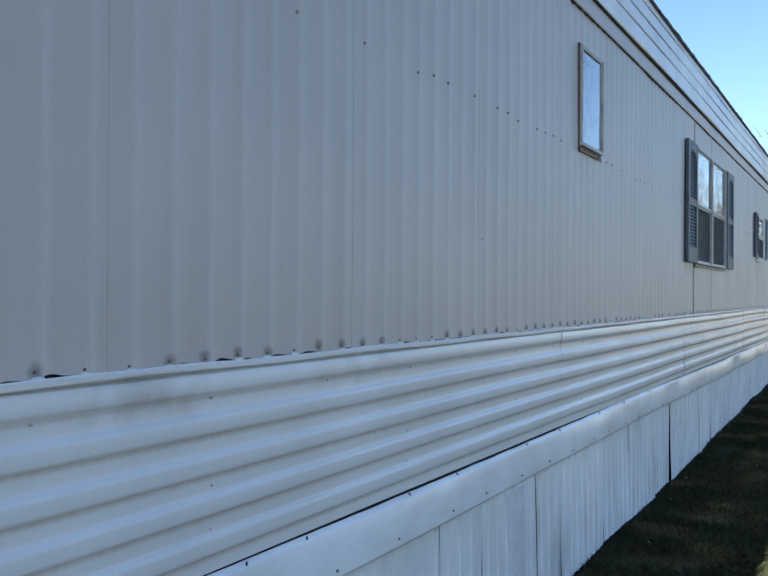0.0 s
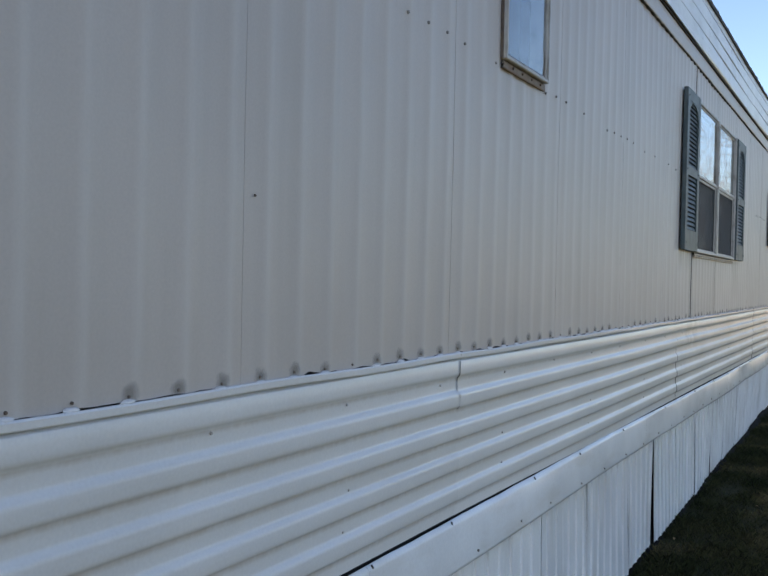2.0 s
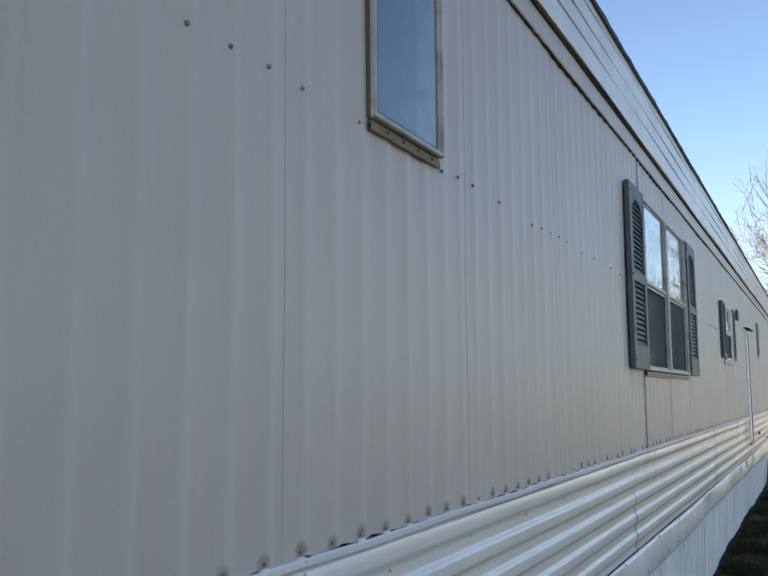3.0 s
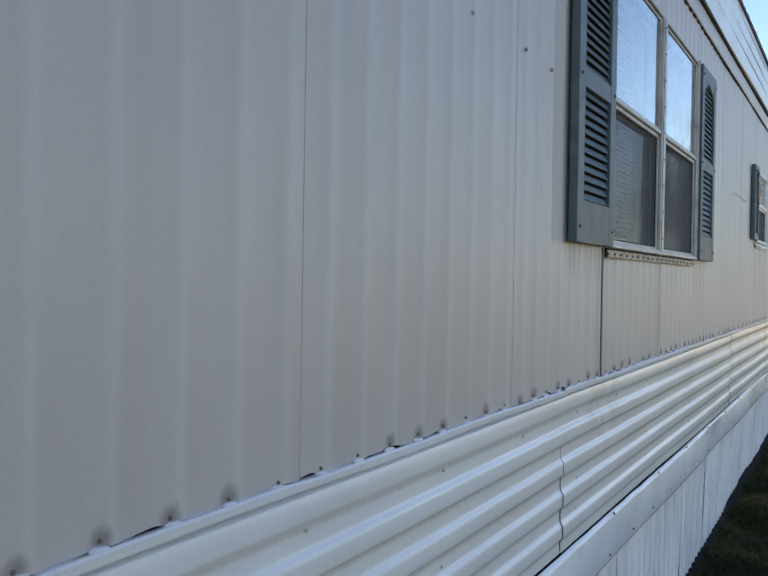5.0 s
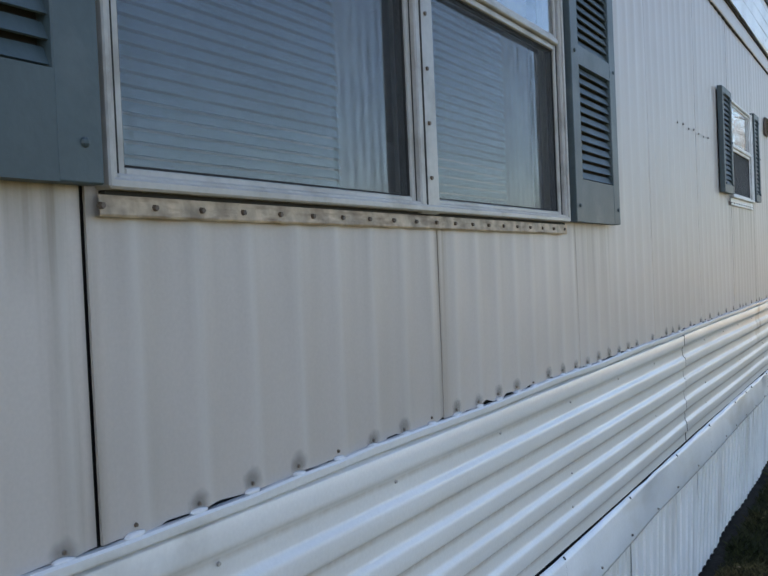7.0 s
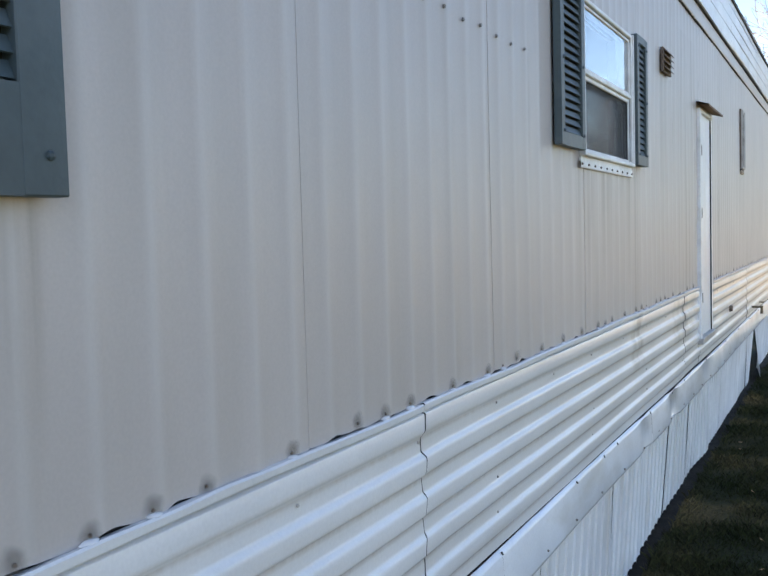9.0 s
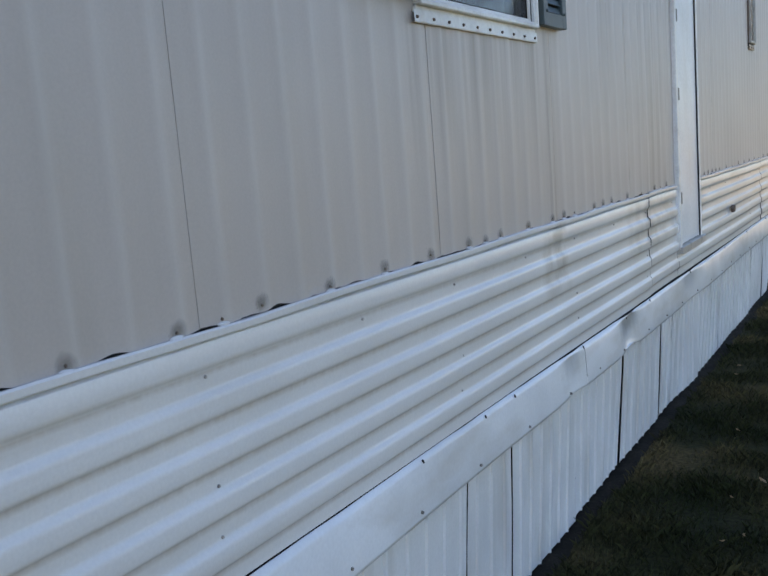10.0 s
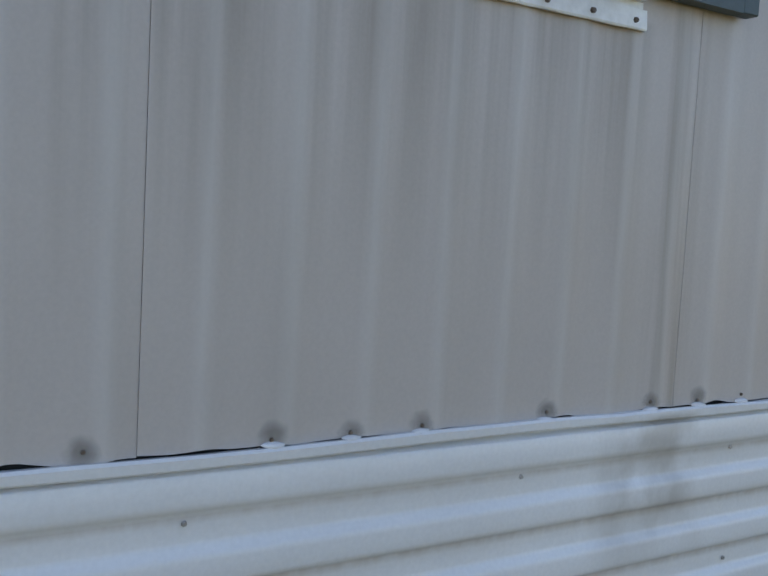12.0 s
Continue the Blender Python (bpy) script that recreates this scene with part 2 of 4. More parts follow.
def grass_material(name, ground):
    m = bpy.data.materials.new(name)
    m.use_nodes = True
    n, l = m.node_tree.nodes, m.node_tree.links
    b = n["Principled BSDF"]
    b.inputs["Roughness"].default_value = 0.85
    b.inputs["Specular IOR Level"].default_value = 0.2
    geo = n.new("ShaderNodeNewGeometry")

    def ramp(scale, stops):
        t = n.new("ShaderNodeTexNoise")
        t.inputs["Scale"].default_value, t.inputs["Detail"].default_value = scale, 6
        l.new(geo.outputs["Position"], t.inputs["Vector"])
        r = n.new("ShaderNodeValToRGB")
        e = r.color_ramp.elements
        e[0].position, e[0].color = stops[0][0], (*stops[0][1], 1)
        e[1].position, e[1].color = stops[1][0], (*stops[1][1], 1)
        for p, c in stops[2:]:
            x = e.new(p)
            x.color = (*c, 1)
        l.new(t.outputs["Fac"], r.inputs["Fac"])
        return r.outputs["Color"]

    big = ramp(1.4, [(0.36, (0.020, 0.026, 0.008)), (0.72, (0.125, 0.098, 0.044)), (0.54, (0.042, 0.043, 0.016))])
    if ground:
        fine = ramp(45, [(0.3, (0.35, 0.32, 0.25)), (0.7, (1.25, 1.15, 1.0))])
    else:
        hair = n.new("ShaderNodeMapRange")
        hair.inputs["To Min"].default_value, hair.inputs["To Max"].default_value = 0.42, 1.6
        l.new(geo.outputs["Random Per Island"], hair.inputs["Value"])
        fine = hair.outputs["Result"]
    sep = n.new("ShaderNodeSeparateXYZ")
    l.new(geo.outputs["Position"], sep.inputs[0])
    far = n.new("ShaderNodeMapRange")
    far.inputs["From Min"].default_value, far.inputs["From Max"].default_value = 34.0, 44.0
    l.new(sep.outputs["Y"], far.inputs["Value"])
    dry = n.new("ShaderNodeMix")
    dry.data_type = "RGBA"
    l.new(far.outputs["Result"], dry.inputs["Factor"])
    l.new(big, dry.inputs["A"])
    dry.inputs["B"].default_value = (0.25, 0.18, 0.08, 1)
    big = dry.outputs["Result"]
    v = n.new("ShaderNodeVectorMath")
    v.operation = "MULTIPLY"
    l.new(big, v.inputs[0])
    l.new(fine, v.inputs[1])
    l.new(v.outputs["Vector"], b.inputs["Base Color"])
    return m


M_GROUND = grass_material("ground_turf", True)
M_GRASS = grass_material("grass_blades", False)


# ---- building helpers ----
def part(name, bm, mat, parent=None, label="", smooth=False):
    me = bpy.data.meshes.new(name)
    bm.normal_update()
    bm.to_mesh(me)
    bm.free()
    me.materials.append(mat)
    if smooth:
        for p in me.polygons:
            p.use_smooth = True
    ob = new(name, me)
    ob.parent = parent
    if label:
        ob["label"] = label
    return ob


def share(name, mesh, m, parent):
    ob = new(name, mesh)
    ob.matrix_basis = m
    ob.parent = parent
    return ob


def thing(name, label, category, group="", kind=""):
    return tagged(new(name), label, category, group, kind)


def add_box(bm, x0, x1, y0, y1, z0, z1, bevel=0.0):
    m = Matrix.Translation(((x0 + x1) / 2, (y0 + y1) / 2, (z0 + z1) / 2)) @ Matrix.Diagonal((x1 - x0, y1 - y0, z1 - z0, 1))
    r = bmesh.ops.create_cube(bm, size=1, matrix=m)
    if bevel:
        edges = list({e for v in r["verts"] for e in v.link_edges})
        bmesh.ops.bevel(bm, geom=edges, offset=bevel, segments=1, affect="EDGES")


def box(x0, x1, y0, y1, z0, z1, bevel=0.0):
    bm = bmesh.new()
    add_box(bm, x0, x1, y0, y1, z0, z1, bevel)
    return bm


def strip(points, y0, y1, steps=1, wobble=None):
    """A cross-section of (x, z) points drawn along y; wobble(y, n) moves it."""
    bm = bmesh.new()
    rows = []
    for i in range(steps + 1):
        y = y0 + (y1 - y0) * i / steps
        row = []
        for k, (x, z) in enumerate(points):
            dx, dy, dz = wobble(y, k) if wobble else (0, 0, 0)
            row.append(bm.verts.new((x + dx, y + dy, z + dz)))
        rows.append(row)
    for a, b in zip(rows, rows[1:]):
        for k in range(len(points) - 1):
            bm.faces.new((a[k], b[k], b[k + 1], a[k + 1]))
    return bm


# ---- the plan ----
XW = -1.734            # outer face of the siding
Y_BEGIN, Y_END = -9.0, 26.3
X_BACK = -6.0
Z_TRIM0, Z_TRIM1 = 0.70, 0.905
Z_BAND1 = 1.512
Z_EAVE = 3.60
SHEET = 1.19
SEAMS = [0.95 - SHEET * k for k in range(8, 0, -1)] + [0.95, 2.155, 3.37, 4.585, 5.81, 7.02, 8.235, 9.32, 10.50, 11.67, 12.84, 14.03, 15.22, 16.37] + [16.37 + SHEET * k for k in range(1, 9)]
# openings: y0, y1, z0, z1
W1 = (5.03, 5.52, 2.70, 3.34)
W2 = (9.36, 11.50, 2.07, 3.32)
W3 = (15.16, 16.16, 2.335, 3.03)
W4 = (21.72, 21.97, 2.62, 3.24)
DOOR = (18.65, 19.36, 1.08, 2.93)
OPENINGS = (W1, W2, W3, W4, DOOR)

# ---- ground ----
rng = random.Random(4)


def ground_height(x, y):
    near = max(0.0, 1 - math.hypot(x, y - 12) / 60)

    def ease(a, b):
        t = min(1.0, max(0.0, (y - a) / (b - a)))
        return t * t * (3 - 2 * t)

    base = -0.10 + 0.12 * ease(3.0, 18.0) - 0.06 * ease(24.0, 32.0)
    return base + 0.03 * near * noise.noise((x * 0.35, y * 0.35, 0.0)) + 0.012 * near * noise.noise((x * 1.7, y * 1.7, 5.0))


def build_ground():
    bm = bmesh.new()
    xs = [-3000, -400, -90, -30, -12, -6] + [-4 + 0.25 * i for i in range(9)] + [-1.5 + 0.25 * i for i in range(31)] + [9, 14, 30, 90, 400, 3000]
    ys = [-3000, -400, -90, -30, -14] + [-9 + 0.4 * i for i in range(100)] + [34, 40, 50, 70, 120, 400, 3000]
    grid = [[bm.verts.new((x, y, ground_height(x, y))) for y in ys] for x in xs]
    for i in range(len(xs) - 1):
        for j in range(len(ys) - 1):
            bm.faces.new((grid[i][j], grid[i + 1][j], grid[i + 1][j + 1], grid[i][j + 1]))
    ob = part("ground", bm, M_GROUND, smooth=True)
    return tagged(ob, "dormant olive and straw coloured lawn beside the home", "lawn", kind="structure")


build_ground()


def build_grass():
    verts, faces = [], []

    def blade(x, y, h):
        a = rng.uniform(0, math.tau)
        w = rng.uniform(0.002, 0.004) * (1 + h * 5)
        lean = rng.uniform(0.2, 1.1) * h
        z = ground_height(x, y) - 0.004
        dx, dy = math.cos(a), math.sin(a)
        n0 = len(verts)
        verts.extend([(x - dy * w, y + dx * w, z), (x + dy * w, y - dx * w, z), (x + dx * lean * 0.4, y + dy * lean * 0.4, z + h * 0.7), (x + dx * lean, y + dy * lean, z + h)])
        faces.append((n0, n0 + 1, n0 + 2))
        faces.append((n0 + 1, n0 + 3, n0 + 2))

    for _ in range(330000):
        y = rng.gauss(12.0, 8.5)
        x = XW + 0.035 + min(abs(rng.gauss(0.0, 2.4)), rng.uniform(0.0, 9.0))
        if not -8.0 < y < 34.0:
            continue
        clump = noise.noise((x * 3, y * 3, 2.0))
        if rng.random() < 0.6 + 0.7 * clump:
            blade(x, y, rng.uniform(0.018, 0.06) * (1 + 0.7 * clump))
    for _ in range(40000):
        y = 26 + 30 * rng.random()
        x = rng.uniform(-8, 4)
        blade(x, y, rng.uniform(0.03, 0.08))
    me = bpy.data.meshes.new("grass")
    me.from_pydata(verts, [], faces)
    me.materials.append(M_GRASS)
    tagged(new("grass", me), "short dormant grass with dead leaves in it", "grass", kind="stuff")


build_grass()


def build_leaves():
    r = random.Random(9)
    bm = bmesh.new()
    for _ in range(150):
        y = 4 + 24 * r.random() ** 1.3
        x = r.uniform(-1.66, 1.0)
        m = pose(x, y, ground_height(x, y) + r.uniform(0.02, 0.04), r.uniform(-35, 35), r.uniform(-35, 35), r.uniform(0, 360)) @ Matrix.Diagonal((r.uniform(0.010, 0.026),) * 2 + (1, 1))
        v = [bm.verts.new(m @ Vector(c)) for c in ((-1, 0, 0), (-0.3, -0.5, 0.004), (0.5, -0.4, 0), (1, 0, 0.008), (0.4, 0.45, 0), (-0.3, 0.5, 0.006))]
        bm.faces.new(v)
    tagged(part("leaf_litter", bm, M_LEAF), "scattered pale brown dead leaves on the lawn", "leaves", kind="stuff")


build_leaves()


def build_foot_shade():
    """Soil strip along the skirting, near-black as painted shade, uneven edge to the lawn."""
    bm = bmesh.new()
    rows = []
    for i in range(561):
        y = -1.0 + 0.05 * i
        edge = XW + 0.030 + 0.05 * noise.noise((y * 2.3, 0.0, 7.0)) + 0.03 * noise.noise((y * 9.0, 0.0, 2.0))
        rows.append([bm.verts.new((x, y, ground_height(x, y) + h + 0.004 * noise.noise((x * 30, y * 30, 1.0)))) for x, h in ((XW - 0.25, 0.008), (XW - 0.06, 0.010), (XW + 0.01, 0.012), (edge, 0.004))])
    for a, b in zip(rows, rows[1:]):
        for k in range(3):
            bm.faces.new((a[k], a[k + 1], b[k + 1], b[k]))
    tagged(part("soil", bm, M_FOOT_SHADE, smooth=True), "bare soil, painted dark as shade along the foot of the skirting", "soil", kind="structure")


build_foot_shade()


# ---- the home: shell ----
def in_hole(y, z):
    return any(a < y < b and c < z < d for a, b, c, d in OPENINGS)


def build_wall_core():
    bm = bmesh.new()
    ys = sorted({Y_BEGIN, Y_END, *[v for o in OPENINGS for v in o[:2]]})
    zs = sorted({0.92, Z_EAVE + 0.3, *[v for o in OPENINGS for v in o[2:]]})
    for a, b in zip(ys, ys[1:]):
        run = None
        for c, d in zip(zs, zs[1:]):
            if in_hole((a + b) / 2, (c + d) / 2):
                if run:
                    add_box(bm, XW - 0.11, XW - 0.016, a, b, *run)
                run = None
            else:
                run = (run[0], d) if run else (c, d)
        if run:
            add_box(bm, XW - 0.11, XW - 0.016, a, b, *run)
    return bm


wall = tagged(part("wall_east", build_wall_core(), M_DARK), "long wall clad in taupe ribbed metal sheets", "wall", kind="structure")
tagged(part("wall_west", box(X_BACK - 0.1, X_BACK, Y_BEGIN, Y_END, 0.0, 3.9), M_SIDING), "far side wall of the home in taupe metal", "wall", kind="structure")
tagged(part("wall_north", box(X_BACK + 0.002, XW - 0.112, Y_END - 0.1, Y_END - 0.004, 0.72, 3.9), M_SIDING), "end wall of the home in taupe metal", "wall", kind="structure")
tagged(part("wall_south", box(X_BACK + 0.002, XW - 0.112, Y_BEGIN + 0.004, Y_BEGIN + 0.1, 0.0, 3.9), M_SIDING), "rear end wall of the home in taupe metal", "wall", kind="structure")
tagged(part("floor", box(X_BACK + 0.002, XW - 0.112, Y_BEGIN + 0.11, Y_END - 0.11, 0.92, 1.06), M_ROOM), "plain floor inside the home", "floor", kind="structure")
tagged(part("ceiling", box(X_BACK + 0.002, XW - 0.112, Y_BEGIN + 0.11, Y_END - 0.11, 3.45, 3.5), M_ROOM), "plain ceiling inside the home", "ceiling", kind="structure")


def rib_profile():
    """(y, x) over one rib pitch: a flat pan and one low rounded rib."""
    return [(0.0, 0.0), (0.040, 0.0001), (0.058, 0.0009), (0.074, 0.0032), (0.086, 0.0050), (0.093, 0.0055), (0.101, 0.0055), (0.108, 0.0050), (0.120, 0.0032), (0.136, 0.0009)]


PROFILE = rib_profile()


def sheet_of(y):
    for a, b in zip(SEAMS, SEAMS[1:]):
        if a <= y < b:
            return a, b
    return SEAMS[-1], SEAMS[-1] + SHEET


def face_x(y):
    """Outward relief of the ribbed siding at y."""
    a, b = sheet_of(y)
    u = ((y - a) * SHEET / (b - a)) % 0.14875
    pts = PROFILE + [(0.14875, PROFILE[0][1])]
    for (p, xp), (q, xq) in zip(pts, pts[1:]):
        if p <= u <= q:
            return xp + (xq - xp) * (u - p) / (q - p)
    return 0.0


def build_sheet(y0, y1, seed):
    r = random.Random(seed)
    a0, b0 = sheet_of((y0 + y1) / 2)
    ys = []
    for i in range(8):
        for u, _ in PROFILE:
            y = a0 + (i * 0.14875 + u) * (b0 - a0) / SHEET
            if y0 + 0.002 < y < y1 - 0.002:
                ys.append(y)
    for o in OPENINGS:
        ys.extend(v for v in o[:2] if y0 < v < y1)
    ys = sorted({round(v, 4) for v in ys} | {y0, y1})
    z0 = Z_BAND1 + 0.0035
    zs = sorted({z0, z0 + 0.03, Z_EAVE + 0.02, 1.8, 2.2, 2.6, 3.1, *[v for o in OPENINGS for v in o[2:] if o[0] < y1 and o[1] > y0 and v > z0 + 0.04]})
    bm = bmesh.new()
    lift = r.uniform(0.0, 0.0006)
    lap = {9.32: 0.007, 15.22: 0.002, 10.50: 0.0025}[y0] if y0 in (9.32, 15.22, 10.50) else r.choice((0.0004, 0.0008, 0.0012))

    def vert(y, z):
        x = XW + face_x(min(y, y1 - 0.0005)) + lift + 0.003 * math.sin(z * 2.1) * math.sin(y * 2.3)
        x += 0.0025 * noise.noise((y * 2.0, z * 1.3, 0.0))
        if y - y0 < 0.03:
            x += lap * (1 - (y - y0) / 0.03)
        dz = 0.0
        if z == z0:
            dz = 0.007 * max(-0.4, noise.noise((y * 11.0, seed, 1.0)) * 2.2)
            x += 0.003 * max(0, noise.noise((y * 15.0, seed, 1.0)))
        return bm.verts.new((x, y, z + dz))

    rib_tint = bm.verts.layers.float.new("rib_tint")
    made = {}
    for a, b in zip(ys, ys[1:]):
        for c, d in zip(zs, zs[1:]):
            if in_hole((a + b) / 2, (c + d) / 2):
                continue
            q = []
            for key in ((a, c), (b, c), (b, d), (a, d)):
                if key not in made:
                    made[key] = vert(*key)
                    made[key][rib_tint] = max(0.0, (face_x(min(key[0], y1 - 0.0005)) - 0.0044) / 0.0011)
                q.append(made[key])
            bm.faces.new(q)
    # turned edge along the lap
    for c, d in zip(zs, zs[1:]):
        if (y0, c) in made and (y0, d) in made and not in_hole(y0 + 0.01, (c + d) / 2):
            p, q = made[(y0, c)], made[(y0, d)]
            s1 = bm.verts.new(p.co + Vector((-0.006, 0.0008, 0)))
            s2 = bm.verts.new(q.co + Vector((-0.006, 0.0008, 0)))
            bm.faces.new((s1, p, q, s2))
            bm.edges.get((p, q)).smooth = False
    return bm


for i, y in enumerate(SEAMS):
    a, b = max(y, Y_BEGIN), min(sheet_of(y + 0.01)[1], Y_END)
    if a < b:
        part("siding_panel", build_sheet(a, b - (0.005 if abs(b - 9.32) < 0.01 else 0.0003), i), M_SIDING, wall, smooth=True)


# ---- lower band ----
def band_profile():
    pts = [(-0.009, 1.500), (-0.010, 1.4885), (0.008, 1.4868), (0.010, 1.4830), (0.010, 1.440), (0.0095, 1.434), (0.006, 1.428), (0.002, 1.423), (0.0004, 1.418)]
    z = 1.418
    for _ in range(4):
        pts += [(0.0, z - 0.012), (0.0002, z - 0.038), (0.0012, z - 0.0435), (0.0040, z - 0.0480), (0.0095, z - 0.0545), (0.0122, z - 0.0595), (0.0132, z - 0.068), (0.0134, z - 0.085), (0.0132, z - 0.099), (0.0120, z - 0.104), (0.0065, z - 0.1090), (0.0022, z - 0.1130), (0.0004, z - 0.1175)]
        z -= 0.1175
    pts += [(0.0, z - 0.012), (0.002, 0.905)]
    return [(XW + 0.004 + x, zz) for x, zz in pts]


BAND = tagged(part("wall_band", box(XW - 0.10, XW - 0.012, Y_BEGIN + 0.01, Y_END - 0.01, 0.72, 0.915), M_DARK), "white horizontally ribbed metal band under the taupe siding", "siding", kind="structure")
JOINTS = [Y_BEGIN, -4.35, 0.15, 4.66, 8.76, 13.42, 17.90, 22.3, Y_END]


def build_band(y0, y1, seed):
    ph = seed * 1.7
    lift = {4.66: 0.0018, 8.76: 0.0012, 17.90: 0.002}.get(y0, 0.004)
    wave0, wave1 = ({4.66: 0.003, 8.76: 0.004, 17.90: 0.005}.get(q, 0.008) for q in (y0, y1))
    pts = band_profile()

    def wob(yy, k):
        e = lift if yy < y0 + 0.005 else (lift * 0.35 if yy < y0 + 0.05 else 0.0)
        return (0.0022 * math.sin(yy * 1.9 + ph + k * 0.05) + e, (wave0 if yy == y0 else wave1) * math.sin(k * 0.55) if yy == y0 or yy > y1 - 0.005 else 0.0, 0.0025 * math.sin(yy * 0.9 + ph))

    spans = [(y0, y1)]
    if y0 < DOOR[0] < y1:
        spans = [(y0, DOOR[0] - 0.02), (DOOR[1] + 0.02, y1)]
        low = [p for p in pts if p[1] < 1.06]
        part("lap_panel", strip([(low[0][0], 1.058)] + low, DOOR[0] - 0.02, DOOR[1] + 0.02, 3), M_BAND, BAND, smooth=False)
    for a, b in spans:
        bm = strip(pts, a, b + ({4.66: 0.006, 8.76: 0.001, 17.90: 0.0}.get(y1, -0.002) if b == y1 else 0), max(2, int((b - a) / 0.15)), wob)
        grime = bm.verts.layers.float.new("rib_tint")
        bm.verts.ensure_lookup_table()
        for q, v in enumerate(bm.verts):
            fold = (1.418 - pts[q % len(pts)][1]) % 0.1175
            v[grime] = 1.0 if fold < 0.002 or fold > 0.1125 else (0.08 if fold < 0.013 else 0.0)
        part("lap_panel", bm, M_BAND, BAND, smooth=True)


for i, (a, b) in enumerate(zip(JOINTS, JOINTS[1:])):
    build_band(a, b, i)


def build_cap(y0, y1, seed):
    pts = [(XW - 0.004, 1.514), (XW + 0.016, 1.5165), (XW + 0.0205, 1.512), (XW + 0.0205, 1.4985), (XW + 0.019, 1.4955), (XW + 0.004, 1.4950)]
    return strip(pts, y0, y1, max(2, int((y1 - y0) / 0.15)), lambda yy, k: (0.0, 0.0, 0.0025 * math.sin(yy * 5.3 + seed) + (0.0045 * noise.noise((yy * 7.0, seed, 4.0)) if k in (1, 2) else 0)))


for i, (a, b) in enumerate(zip(JOINTS, JOINTS[1:])):
    for c, d in ([(a, DOOR[0] - 0.02), (DOOR[1] + 0.02, b)] if a < DOOR[0] < b else [(a, b)]):
        part("cap_strip", build_cap(c + 0.001, d - (0.0025 if d == 13.42 else 0.001), i), M_BAND, BAND, "bright turned-over edge strip on the band")


# ---- trim board over the skirting ----
TRIM = tagged(part("trim", box(XW - 0.05, XW - 0.02, Y_BEGIN + 0.02, Y_END - 0.02, 0.71, 0.72), M_DARK), "white sheet metal trim, dented along the skirting top", "trim", kind="structure")
TRIM_JOINTS = [Y_BEGIN, -4.2, -0.6, 4.0, 7.7, 11.34, 14.0, 16.58, 20.2, 23.6, Y_END]


def build_trim(y0, y1, seed):
    pts = [(XW + 0.008, 0.891), (XW + 0.0105, 0.8975), (XW + 0.0135, 0.8970), (XW + 0.024, 0.882), (XW + 0.0265, 0.876), (XW + 0.034, 0.715), (XW + 0.0335, 0.703), (XW + 0.018, 0.700)]
    ph = 2.1

    def wob(yy, k):
        d = 0.004 * math.sin(yy * 2.2 + ph) * (k / 7) + 0.0015 * max(0, math.sin(yy * 0.7 + ph))
        z = 0.002 + 0.005 * math.sin(yy * 0.8 + ph) + (0.003 * noise.noise((yy * 5.0, 0.0, 3.0)) if k < 4 else 0.0)
        for c, w, s in ((17.35, 0.13, 0.020), (16.40, 0.12, 0.009), (18.9, 0.25, 0.007), (12.6, 0.3, 0.004), (8.1, 0.3, 0.004)):
            g = math.exp(-((yy - c) / w) ** 2)
            d += s * g * math.sin(k * 0.9 + 0.4)
            z += s * 1.4 * g * (k / 7)
        return (d, 0.0, z)

    return strip(pts, y0, y1 - (0.005 if y1 == 16.58 else 0.0006), max(3, int((y1 - y0) / 0.06)), wob)


for i, (a, b) in enumerate(zip(TRIM_JOINTS, TRIM_JOINTS[1:])):
    part("trim_piece", build_trim(a, b, i), M_TRIM, TRIM, smooth=True)
CLIP = bpy.data.meshes.new("clip")
bm = box(-0.002, 0.003, -0.003, 0.003, -0.009, 0.004, 0.001)
bm.to_mesh(CLIP)
bm.free()
CLIP.materials.append(M_DARK)
r_cl = random.Random(2)
for yy in (0.6, 1.15, 1.5, 1.83, 2.59, 3.07, 4.01, 4.6, 5.5, 6.2, 7.1, 8.3, 9.5, 10.47, 11.33, 12.19, 13.1, 14.0, 14.95, 15.44, 15.72, 16.57, 17.29, 17.8, 18.9, 20.2, 21.3, 22.5, 23.6):
    share("clip", CLIP, pose(XW + 0.025, yy, 0.894, r_cl.uniform(-35, 35), -30, 0), TRIM)

TRIM_SCREW = bpy.data.meshes.new("screw")
bm = bmesh.new()
bmesh.ops.create_cone(bm, cap_ends=True, segments=7, radius1=0.006, radius2=0.0045, depth=0.008, matrix=Matrix.Rotation(radians(90), 4, "Y"))
bm.to_mesh(TRIM_SCREW)
bm.free()
TRIM_SCREW.materials.append(M_SCREW)
for k in range(46):
    share("screw", TRIM_SCREW, pose(XW + 0.036, 2.05 + 0.46 * k + r_cl.uniform(-0.04, 0.04), 0.738 + r_cl.uniform(-0.008, 0.004)), TRIM)

# ---- skirting ----
SKIRT = tagged(part("skirting", box(X_BACK + 0.3, X_BACK + 0.34, Y_BEGIN + 0.2, Y_END - 0.2, 0.0, 0.7), M_DARK), "white ribbed metal skirting sheets, loose and uneven", "skirting", kind="structure")
r_sk = random.Random(11)


def skirt_foot(y):
    """How far the skirting's foot stands out from (or in under) the wall."""
    t = min(1.0, max(0.0, (y - 8.0) / 7.0))
    return 0.012 - 0.062 * t * t * (3 - 2 * t)


